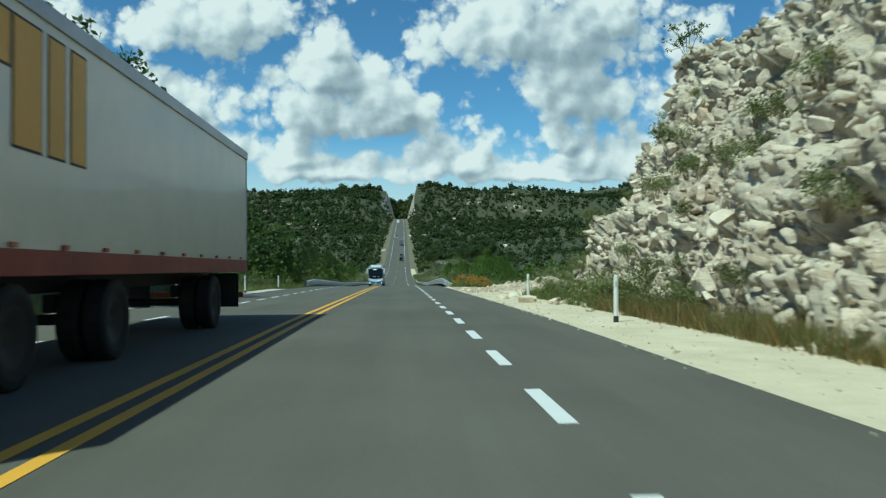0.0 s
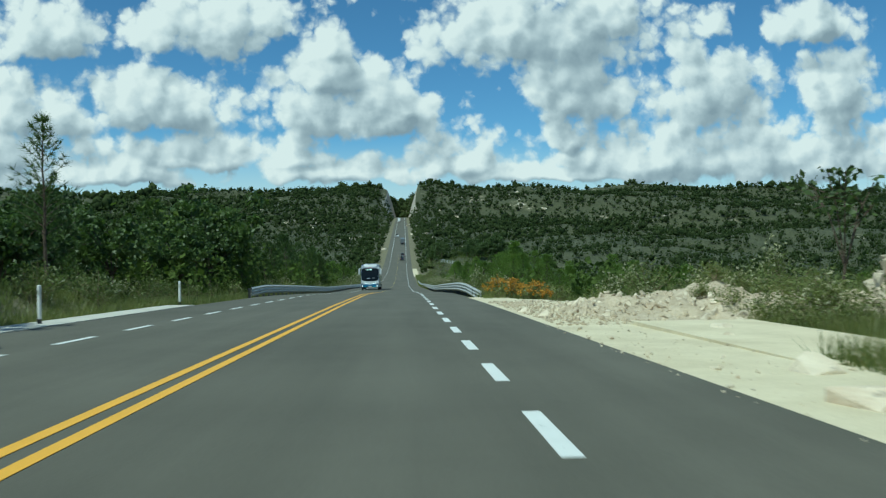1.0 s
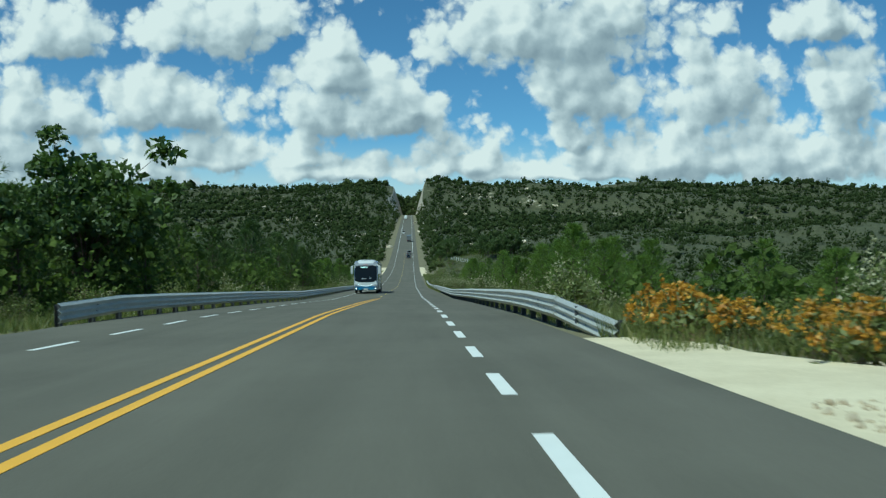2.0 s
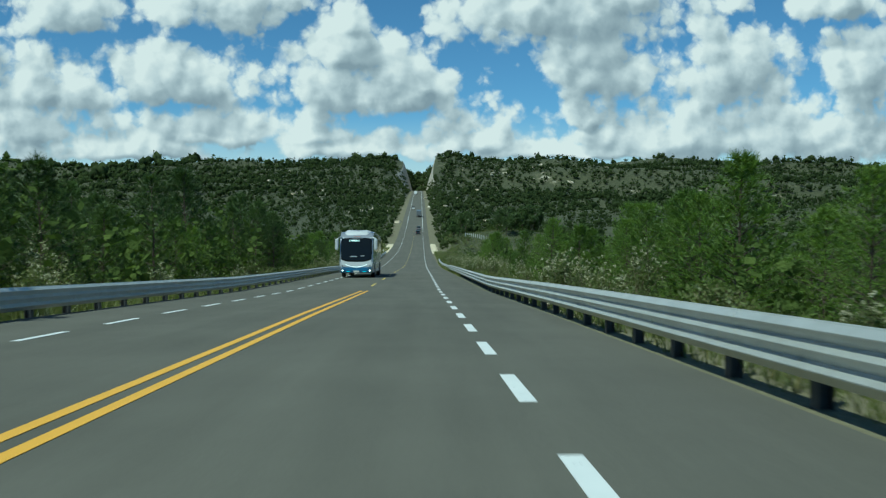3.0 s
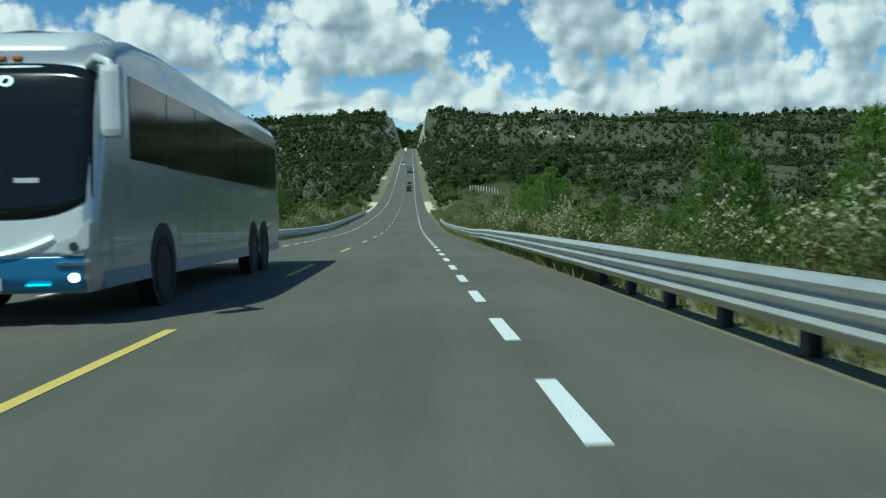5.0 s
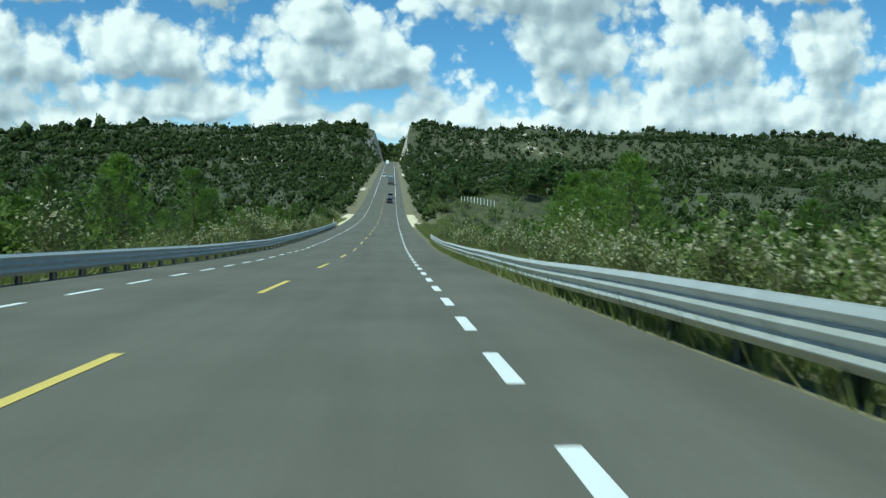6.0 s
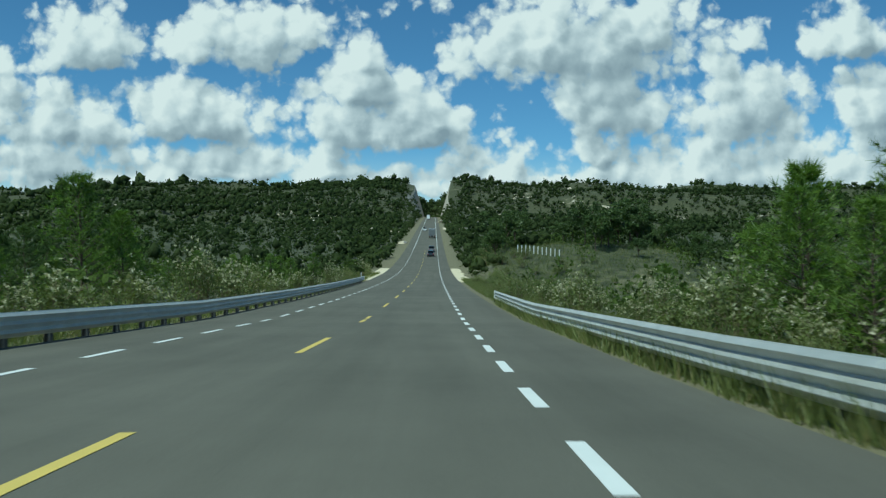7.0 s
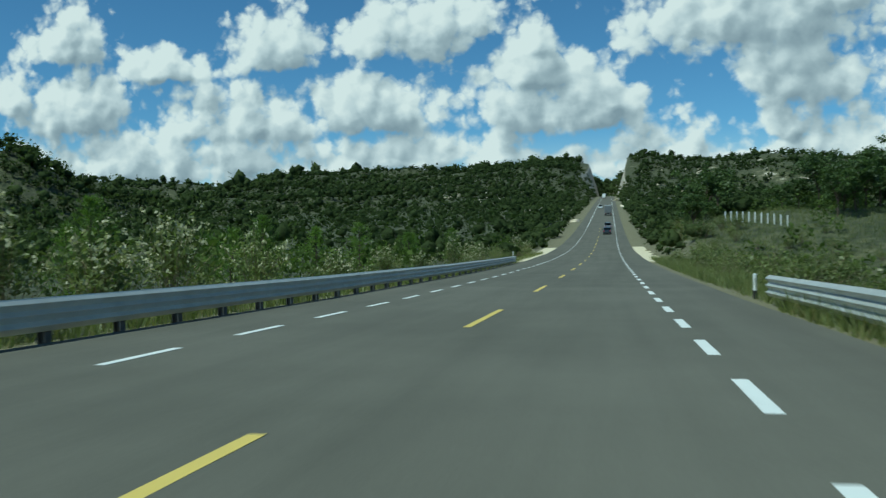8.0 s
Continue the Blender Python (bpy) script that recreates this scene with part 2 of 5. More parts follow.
def make_rock():
    m, N, b = surface("limestone", 0.92)
    p = world_place(N)
    layer = N.vec("MULTIPLY", p, (1.0, 1.0, 2.2)).outputs[0]
    a, c, e = N.noise(layer, 0.5, 6, 0.62, 0.4), N.noise(layer, 3.5, 6, 0.68), N.noise(p, 24, 4, 0.7)
    col = N.ramp(a, (0.30, (0.42, 0.33, 0.22)), (0.46, (0.63, 0.555, 0.425)), (0.56, (0.76, 0.69, 0.55)), (0.70, (0.49, 0.36, 0.23)))
    col = N.mix(N.range(c, 0.57, 0.72), col, (0.30, 0.26, 0.20))
    col = N.mix(N.range(N.noise(p, 1.2, 5, 0.7), 0.58, 0.70), col, (0.54, 0.42, 0.29))
    col = N.mix(N.math("MULTIPLY", e, 0.30), col, (0.56, 0.53, 0.47))
    block = N.put("ShaderNodeNewGeometry").outputs["Random Per Island"]
    col = N.mix(1.0, col, N.ramp(block, (0.0, (0.74, 0.71, 0.67)), (0.5, (1.0, 0.96, 0.90)), (1.0, (1.08, 1.03, 0.98))), "MULTIPLY")
    N.link(col, b.inputs["Base Color"])
    h = N.math("ADD", N.math("MULTIPLY", c, 0.7), N.math("MULTIPLY", e, 0.3))
    bump(N, b, h, 0.9, 0.10)


make_asphalt()
make_ground()
make_rock()
worn_paint("white_paint", (0.74, 0.75, 0.73), (0.2, 0.2, 0.19))
worn_paint("faded_yellow_paint", (0.66, 0.50, 0.12), (0.22, 0.19, 0.10))
worn_paint("yellow_paint", (0.78, 0.42, 0.045), (0.3, 0.2, 0.06))
grained("pale_sand", (0.50, 0.425, 0.28), (0.72, 0.64, 0.46), 0.8, 0.95, strength=0.5, fine=22, distance=0.03, where="world")
grained("rubble", (0.34, 0.265, 0.17), (0.66, 0.56, 0.41), 1.4, 0.95, strength=0.9, fine=9, distance=0.08, where="world")
grained("concrete", (0.42, 0.40, 0.35), (0.60, 0.57, 0.50), 1.2, 0.9, strength=0.3, fine=14, where="world")
grained("galvanised", (0.50, 0.50, 0.45), (0.66, 0.66, 0.61), 1.7, 0.42, 0.5, strength=0.05, fine=30, where="world")
grained("post_steel", (0.06, 0.065, 0.068), (0.13, 0.135, 0.14), 3, 0.6, 0.6, strength=0.1)
grained("white_post", (0.60, 0.60, 0.56), (0.80, 0.80, 0.77), 4, 0.6, strength=0.05)
grained("black_plastic", (0.012, 0.012, 0.013), (0.03, 0.03, 0.03), 6, 0.5, strength=0.05)
grained("bark", (0.045, 0.032, 0.022), (0.14, 0.10, 0.07), 6, 0.95, strength=0.8, fine=6, distance=0.03)
grained("dry_stem", (0.16, 0.12, 0.07), (0.32, 0.26, 0.15), 5, 0.9, strength=0.2)
leafy("pine_needles", (0.062, 0.110, 0.018), (0.215, 0.300, 0.054), 0.45)
leafy("dark_needles", (0.034, 0.060, 0.018), (0.115, 0.165, 0.042), 0.32)
leafy("broad_leaves", (0.030, 0.052, 0.016), (0.105, 0.150, 0.040), 0.35)
leafy("shrub_leaves", (0.070, 0.092, 0.027), (0.215, 0.240, 0.080), 0.38)
leafy("grass_blades", (0.066, 0.096, 0.024), (0.225, 0.245, 0.078), 0.4, (0.30, 0.26, 0.12))
leafy("woodland_leaves", (0.030, 0.045, 0.019), (0.086, 0.110, 0.044), 0.42, None, 0.0)
leafy("scrub_leaves", (0.038, 0.060, 0.017), (0.125, 0.165, 0.045), 0.3, None, 0.0)
leafy("rusty_grass", (0.13, 0.095, 0.035), (0.32, 0.215, 0.095), 0.4, (0.42, 0.24, 0.08))
leafy("pale_flowers", (0.33, 0.31, 0.18), (0.58, 0.54, 0.38), 0.3)
leafy("orange_flowers", (0.40, 0.17, 0.02), (0.62, 0.36, 0.05), 0.3)


# ================= mesh helpers =================
def part(name, bm, material, parent=None, label=""):
    """Links a bmesh as one mesh object, under a thing or a part."""
    me = bpy.data.meshes.new(name)
    bm.normal_update()
    bm.to_mesh(me)
    bm.free()
    return place_mesh(name, me, material, parent, label)


def place_mesh(name, me, material=None, parent=None, label=""):
    if material and not me.materials:
        me.materials.append(MATS[material])
    ob = new(name, me)
    if parent:
        ob.parent = parent
    return tagged(ob, label)


def thing(name, label, category, m=None, group="", kind=""):
    ob = new(name)
    ob.empty_display_size = 0.3
    if m is not None:
        ob.matrix_world = m
    return tagged(ob, label, category, group, kind)


def raw_mesh(name, verts, faces, smooth=False):
    me = bpy.data.meshes.new(name)
    me.from_pydata(np.asarray(verts, float).tolist(), [], np.asarray(faces).tolist() if not isinstance(faces, list) else faces)
    me.update()
    if smooth:
        me.polygons.foreach_set("use_smooth", [True] * len(me.polygons))
    return me


def box(bm, x0, x1, y0, y1, z0, z1, bevel=0.0):
    r = bmesh.ops.create_cube(bm, size=1.0)
    for v in r["verts"]:
        v.co = ((x0 + x1) / 2 + v.co.x * (x1 - x0), (y0 + y1) / 2 + v.co.y * (y1 - y0), (z0 + z1) / 2 + v.co.z * (z1 - z0))
    if bevel:
        edges = {e for v in r["verts"] for e in v.link_edges}
        bmesh.ops.bevel(bm, geom=list(edges), offset=bevel, segments=2, affect="EDGES", profile=0.6)
    return bm


def cylinder(bm, m, r0, r1, depth, seg=16):
    bmesh.ops.create_cone(bm, cap_ends=True, segments=seg, radius1=r0, radius2=r1, depth=depth, matrix=m)
    return bm


def prism(bm, outline, y0, y1, axis="y"):
    """A closed outline of (a, b) pairs, drawn out between y0 and y1: axis y takes (x, z), axis x takes (y, z)."""
    put = (lambda a, b, c: (a, c, b)) if axis == "y" else (lambda a, b, c: (c, a, b))
    lo = [bm.verts.new(put(a, b, y0)) for a, b in outline]
    hi = [bm.verts.new(put(a, b, y1)) for a, b in outline]
    n = len(outline)
    bm.faces.new(lo)
    bm.faces.new(hi[::-1])
    for i in range(n):
        bm.faces.new((lo[i], hi[i], hi[(i + 1) % n], lo[(i + 1) % n]))
    bmesh.ops.recalc_face_normals(bm, faces=bm.faces[:])
    return bm


def branch(verts, faces, points, r0, r1, seg=5):
    """A tapered tube along points, added to lists of verts and faces."""
    pts = [Vector(p) for p in points]
    base = len(verts)
    for i, p in enumerate(pts):
        d = (pts[min(i + 1, len(pts) - 1)] - pts[max(i - 1, 0)]).normalized()
        side = d.orthogonal().normalized()
        up = d.cross(side)
        r = r0 + (r1 - r0) * i / (len(pts) - 1)
        for k in range(seg):
            a = 2 * math.pi * k / seg
            verts.append(tuple(p + side * (r * math.cos(a)) + up * (r * math.sin(a))))
    for i in range(len(pts) - 1):
        for k in range(seg):
            a, b = base + i * seg + k, base + i * seg + (k + 1) % seg
            faces.append((a, b, b + seg, a + seg))


def leaf_quads(rng, centres, length, width, lift=None):
    """A bent diamond leaf at each centre, turned at random: arrays of verts and faces."""
    c = np.asarray(centres, float)
    n = len(c)
    d = rng.normal(size=(n, 3))
    if lift is not None:
        d += np.asarray(lift)
    d /= np.linalg.norm(d, axis=1, keepdims=True) + 1e-9
    s = np.cross(d, rng.normal(size=(n, 3)))
    s /= np.linalg.norm(s, axis=1, keepdims=True) + 1e-9
    k = rng.uniform(0.65, 1.35, (n, 1))
    L, W = length * k, width * k
    v = np.stack([c - d * L / 2, c + s * W / 2, c + d * L / 2, c - s * W / 2], 1).reshape(-1, 3)
    f = np.arange(n * 4).reshape(-1, 4)
    return v, f


def blade_tris(rng, roots, height, width, spread=0.35):
    """Upright narrow blades from roots."""
    r = np.asarray(roots, float)
    n = len(r)
    h = height * rng.uniform(0.5, 1.25, (n, 1))
    a = rng.uniform(0, 2 * np.pi, n)
    side = np.stack([np.cos(a), np.sin(a), 0 * a], 1) * width / 2
    lean = rng.normal(size=(n, 3)) * spread * h
    lean[:, 2] = h[:, 0]
    v = np.stack([r - side, r + side, r + lean], 1).reshape(-1, 3)
    return v, np.arange(n * 3).reshape(-1, 3)


def joined(*sets):
    vs, fs, off = [], [], 0
    for v, f in sets:
        vs.append(v)
        fs.extend((np.asarray(f) + off).tolist())
        off += len(v)
    return np.concatenate(vs), fs


# ================= the lie of the land =================
PROFILE = np.array([(-200, 6.8), (-60, 2.0), (-20, 0.67), (0, 0.0), (20, -0.67), (40, -1.48), (60, -2.30), (80, -3.19), (100, -4.34), (120, -5.56),
                    (140, -6.52), (160, -7.45), (180, -8.44), (200, -9.42), (220, -10.22), (240, -10.66), (260, -10.99), (280, -11.23),
                    (300, -11.37), (330, -11.25), (360, -10.6), (400, -8.9), (450, -6.1), (500, -3.0), (600, 3.2), (700, 9.2), (800, 15.3),
                    (900, 21.0), (1000, 26.3), (1200, 31.0), (1500, 36.0), (2000, 30.0), (6000, 0.0)])
ROAD_L, ROAD_R, MID = -9.35, 2.15, -3.6


def road_z(y):
    return np.interp(y, PROFILE[:, 0], PROFILE[:, 1])


def ease(a, lo, hi):
    t = np.clip((np.asarray(a, float) - lo) / (hi - lo), 0, 1)
    return t * t * (3 - 2 * t)


_r = np.random.RandomState(5)
WAVES = [(_r.uniform(0, 6.28), 2 * math.pi / w, _r.uniform(0, 6.28), a) for w, a in
         ((420, 5.0), (300, 4.0), (190, 2.6), (130, 1.9), (80, 1.1), (52, 0.8), (31, 0.45), (17, 0.22))]


def rolling(x, y, lo=0, hi=8):
    z = 0.0
    for turn, k, ph, a in WAVES[lo:hi]:
        z = z + a * np.sin(k * (np.cos(turn) * x + np.sin(turn) * y) + ph + 0.7 * np.sin(0.6 * k * (np.sin(turn) * x - np.cos(turn) * y)))
    return z


def land_z(x, y):
    """Ground height away from the road, and on its banks."""
    x, y = np.asarray(x, float), np.asarray(y, float)
    r = road_z(y)
    out = np.maximum(np.maximum(ROAD_L - 1.6 - x, x - (ROAD_R + 3.2)), 0.0)  # metres beyond the shoulders
    right = np.interp(y, (-500, 0, 60, 130, 330, 480, 650, 900, 1130, 1260, 1500, 2500, 5000), (8, 5, -4, -11, -15, -9, 0, 25, 67, 71, 58, 70, 40))
    left = np.interp(y, (-500, 0, 60, 130, 330, 480, 620, 750, 880, 1050, 1200, 1500, 2500, 5000), (8, 6, -3, -9, -14, -9, 0, 18, 46, 58, 61, 52, 70, 40))
    far_left = np.interp(y, (-500, 0, 130, 330, 700, 1000, 1400, 1700, 2500, 5000), (8, 6, -8, -16, -14, 8, 52, 93, 104, 60))
    far_left = far_left + 22 * ease(-x, 650, 1000) * ease(y, 1100, 1600)
    g = left + (right - left) * ease(x, -60, 40)
    g = g + (far_left - g) * ease(-x, 250 + 0.10 * (y - 800), 420 + 0.10 * (y - 800))
    g = g + 48 * np.exp(-((x + 316) ** 2 + (y - 598) ** 2) / (2 * 36.0 ** 2))
    g = g - 9 * np.exp(-((x + 195) / 75) ** 2 - ((y - 1050) / 150) ** 2)
    # shoulders of the ridge on both sides of the cutting
    g = g + (7 * np.exp(-((x - 32) / 34) ** 2) + 8 * np.exp(-((x + 42) / 26) ** 2)) * ease(y, 960, 1090) * ease(-y, -1330, -1200)
    g = g - 9 * ease(x, 300, 800) * ease(y, 500, 1100)
    g = g + rolling(x, y) * ease(out, 10, 160)
    # embankment by the road, a deep cutting at the far ridge
    low = r - 0.25 - 0.13 * np.minimum(out, 22) - 0.35 * np.maximum(out - 22, 0)
    high = r - 0.12 + np.maximum(out - 1.0, 0) * (1.25 + 2.4 * ease(y, 900, 1050))
    g = np.where(g < low, low + (g - low) * ease(out, 4, 45), g)
    closing = ease(y, 1330, 1480)  # the road bends away behind the cutting
    g = np.minimum(g, np.maximum(high, r - 0.12) + 60 * closing)
    # low bank on the west side before the bend of the ground
    bank = ease(y, -60, -20) * ease(-y, -66, -38) * ease(-x, 10.9, 14.5) * 2.8
    g = np.where(x < -10.5, np.maximum(g, r - 0.2 + bank + 0.35 * rolling(x, y, 6, 8) * ease(-x, 11, 13)), g)
    g = np.where((y < 66) & (x > 4), np.clip(g, r - 0.25 - 0.02 * out, r - 0.22 + 0.0 * out), g)
    knoll = -6.2 - 4.0 * (((x - 22) / 30) ** 2 + ((y - 330) / 30) ** 2) + 0.15 * rolling(x, y, 4, 8)
    knoll = np.minimum(knoll, r - 0.25 + 0.9 * np.maximum(x - 5.6, 0))
    g = np.where(x > 5.6, np.maximum(g, knoll), g)
    g = np.where((out <= 0) & (y < 1335), r - 0.10, g)
    g = np.where((x > ROAD_L - 0.05) & (x < ROAD_R + 0.05) & (y < 1335), r - 0.12, g)
    return g


def spaced(*runs):
    return np.unique(np.concatenate([np.arange(a, b, s) for a, b, s in runs]).round(3))


def make_ground_sheet():
    xs = spaced((-4200, -900, 150), (-900, -300, 20), (-300, -60, 7), (-60, -22, 3), (-22, ROAD_L - 0.05, 1.2), (ROAD_L - 0.05, ROAD_R + 0.06, 2.9),
                (ROAD_R + 0.05, 22, 1.2), (22, 60, 3), (60, 300, 7), (300, 900, 20), (900, 4300, 150))
    ys = spaced((-700, -60, 40), (-60, 330, 3), (330, 1300, 8), (1300, 2200, 30), (2200, 4700, 120))
    X, Y = np.meshgrid(xs, ys)
    v = np.stack([X, Y, land_z(X, Y)], -1).reshape(-1, 3)
    n, k = len(xs), len(ys)
    i = (np.arange(k - 1)[:, None] * n + np.arange(n - 1)).ravel()
    ob = place_mesh("ground", raw_mesh("ground", v, np.stack([i, i + 1, i + n + 1, i + n], 1), True), "earth_and_grass")
    tagged(ob, "rolling scrubland with dry grass and pale stones", "ground", kind="structure")


def strip(name, material, edges, ys, lift, thick, label, category, wobble=0.0, kind="structure"):
    """A slab along the road between two lateral offsets, following its fall."""
    rng = np.random.RandomState(len(name))
    v, f = [], []
    for y in ys:
        a, b = edges(y)
        a, b = a, b + rng.uniform(-wobble, wobble)
        z = float(road_z(y))
        v += [(a, y, z + lift - thick), (a, y, z + lift), (b, y, z + lift), (b, y, z + lift - thick)]
    for i in range(len(ys) - 1):
        o = 4 * i
        f += [(o + 1, o + 2, o + 6, o + 5), (o, o + 1, o + 5, o + 4), (o + 2, o + 3, o + 7, o + 6)]
    f += [(0, 3, 2, 1), (len(v) - 4, len(v) - 3, len(v) - 2, len(v) - 1)]
    return tagged(place_mesh(name, raw_mesh(name, v, f), material), label, category, kind=kind)


make_ground_sheet()
ROAD_YS = spaced((-60, 330, 3), (330, 1330, 6))
road = strip("road", "asphalt", lambda y: (ROAD_L, ROAD_R), ROAD_YS, 0.0, 0.25, "grey asphalt two-lane road with wide shoulders", "road")


def mark(name, material, x0, x1, y0, y1, lift=0.006):
    """One painted stripe lying on the road."""
    n = max(1, int((y1 - y0) / 3) + 1)
    v, f = [], []
    for i in range(n + 1):
        y = y0 + (y1 - y0) * i / n
        z = float(road_z(y)) + lift
        v += [(x0, y, z - 0.004), (x0, y, z), (x1, y, z), (x1, y, z - 0.004)]
    for i in range(n):
        o = 4 * i
        f += [(o + 1, o + 2, o + 6, o + 5), (o, o + 1, o + 5, o + 4), (o + 2, o + 3, o + 7, o + 6)]
    f += [(0, 3, 2, 1), (len(v) - 4, len(v) - 3, len(v) - 2, len(v) - 1)]
    ob = place_mesh(name, raw_mesh(name, v, f), material)
    ob.parent = road
    return ob


PERIOD = 3.6566
for k in range(-2, 118):
    mark("lane_dash", "white_paint", 0.0, 0.15, k * PERIOD, k * PERIOD + 1.717)
for k in range(-2, 117):
    mark("lane_dash", "white_paint", -6.98, -6.84, 2.22 + k * PERIOD, 2.22 + k * PERIOD + 1.80)
for x0, x1 in ((0.0, 0.15), (-6.98, -6.84)):
    mark("edge_line", "white_paint", x0, x1, 432, 1250)
for x0 in (-3.63, -3.34):
    mark("centre_line", "yellow_paint", x0, x0 + 0.13, -60, 120)
for k in range(24):
    mark("centre_dash", "faded_yellow_paint", -3.54, -3.41, 126.4 + 13.0 * k, 130.9 + 13.0 * k)

strip("shoulder_east", "pale_sand", lambda y: (ROAD_R + 0.01, 5.6 if y < 60 else 5.6 - (y - 60) * 0.25), spaced((-45, 70, 1.5)), 0.0, 0.2,
      "pale sandy gravel shoulder beside the asphalt", "shoulder", 0.35)
strip("gutter_west", "concrete", lambda y: (ROAD_L - 1.15, ROAD_L - 0.01), spaced((-30, 64, 2)), 0.015, 0.2,
      "pale concrete gutter slab along the road edge", "gutter", 0.0)


def fast_mesh(name, verts, faces, smooth=False):
    """A mesh from arrays, all faces with the same number of corners."""
    verts, faces = np.asarray(verts, np.float32), np.asarray(faces, np.int32)
    n, k = faces.shape
    me = bpy.data.meshes.new(name)
    me.vertices.add(len(verts))
    me.vertices.foreach_set("co", verts.ravel())
    me.loops.add(n * k)
    me.loops.foreach_set("vertex_index", faces.ravel())
    me.polygons.add(n)
    me.polygons.foreach_set("loop_start", np.arange(0, n * k, k, dtype=np.int32))
    me.polygons.foreach_set("loop_total", np.full(n, k, np.int32))
    if smooth:
        me.polygons.foreach_set("use_smooth", np.ones(n, bool))
    me.update(calc_edges=True)
    return me


def on_road(x, y, lift=0.0, turn=0.0):
    """A pose on the road, tipped with its fall."""
    fall = math.atan((float(road_z(y + 3)) - float(road_z(y - 3))) / 6)
    return Matrix.Translation((x, y, float(road_z(y)) + lift)) @ Matrix.Rotation(fall, 4, "X") @ Matrix.Rotation(turn, 4, "Z")


# ================= guard rails =================
def thrie_outline(face):
    """Section (x, z) of a three-wave steel beam whose waves bulge towards face (+1 or -1)."""
    pts = []
    for k in range(3):
        z = 0.167 * k
        pts += [(0.0, z), (face * 0.010, z + 0.012), (face * 0.078, z + 0.088), (face * 0.080, z + 0.100), (face * 0.008, z + 0.158)]
    pts.append((0.0, 0.51))
    return pts + [(a - face * 0.008, z) for a, z in reversed(pts)]


def guard_rail(name, x, face, stations, drop, label):
    """Beams of 4 m lapped end to end on steel posts every 2 m."""
    rail = thing(name, label, "guard rail", Matrix.Translation((x, stations[0], float(road_z(stations[0])))))
    inv = rail.matrix_world.inverted()
    outline = thrie_outline(face)
    n = len(outline)
    for i in range(len(stations) - 1):
        y0, y1 = stations[i], stations[i + 1] + 0.25
        v = []
        for k, y in enumerate((y0, y1)):
            dz, dx = drop(y)
            for a, b in outline:
                v.append(inv @ Vector((x + dx + a + 0.006 * face * (i % 2), y, float(road_z(y)) + 0.17 + dz + b)))
        f = [(k, (k + 1) % n, n + (k + 1) % n, n + k) for k in range(n)] + [tuple(range(n))[::-1], tuple(range(n, 2 * n))]
        place_mesh("beam", raw_mesh("beam", v, f), "galvanised", rail)
    posts = np.arange(stations[0] + 0.4, stations[-1], 2.0)
    bm = bmesh.new()
    # an I section with a spacer block towards the beam
    box(bm, -0.07, -0.06, -0.08, 0.08, -1.0, 0.62)
    box(bm, 0.06, 0.07, -0.08, 0.08, -1.0, 0.62)
    box(bm, -0.06, 0.06, -0.005, 0.005, -1.0, 0.62)
    box(bm, 0.071, 0.17, -0.06, 0.06, 0.22, 0.60, 0.008)
    me = bpy.data.meshes.new("post")
    bm.to_mesh(me)
    bm.free()
    bolt_bm = bmesh.new()
    cylinder(bolt_bm, Matrix.Translation((0.185, 0, 0.335)) @ Matrix.Rotation(math.pi / 2, 4, "Y"), 0.026, 0.018, 0.04, 8)
    bolts = bpy.data.meshes.new("bolt")
    bolt_bm.to_mesh(bolts)
    bolt_bm.free()
    for y in posts:
        dz, dx = drop(y)
        m = inv @ Matrix.Translation((x + dx - face * 0.175, y, float(road_z(y)) + dz)) @ Matrix.Diagonal((face, 1, 1, 1))
        p = place_mesh("post", me, "post_steel", rail)
        p.matrix_local = m
        p = place_mesh("bolt", bolts, "galvanised", rail)
        p.matrix_local = m
    return rail


def end_drop(first, last, reach=6.0):
    """Beams sink and turn outwards at the ends of a rail."""
    def f(y):
        k = max(0.0, 1 - (y - first) / reach) if first is not None else 0.0
        j = max(0.0, 1 - (last - y) / reach) if last is not None else 0.0
        return -0.42 * k * k - 0.10 * j * j, 0.5 * (k * k + 0.3 * j * j)
    return f


_east = end_drop(69.5, None)
guard_rail("guard_rail", 2.42, -1, list(np.linspace(69.5, 184.3, 30)), lambda y: (_east(y)[0] - 0.11 * float(ease(y, 172, 184)), _east(y)[1] + 0.19 * float(ease(y, 172, 184))), "galvanised three-wave steel guard rail with bent sunken end")
guard_rail("guard_rail", 2.62, -1, list(np.linspace(184.45, 237.5, 15)), lambda y: (-0.05 - 0.06 * max(0, 1 - (y - 184.5) / 12), 0.0),
           "galvanised three-wave steel guard rail, low and weathered")
_west = end_drop(75.5, 290.0)
guard_rail("guard_rail", -9.42, 1, list(np.linspace(75.5, 291.5, 55)), lambda y: (_west(y)[0] * 0.3, -_west(y)[1] * 0.3),
           "long galvanised steel guard rail with its face in shade")


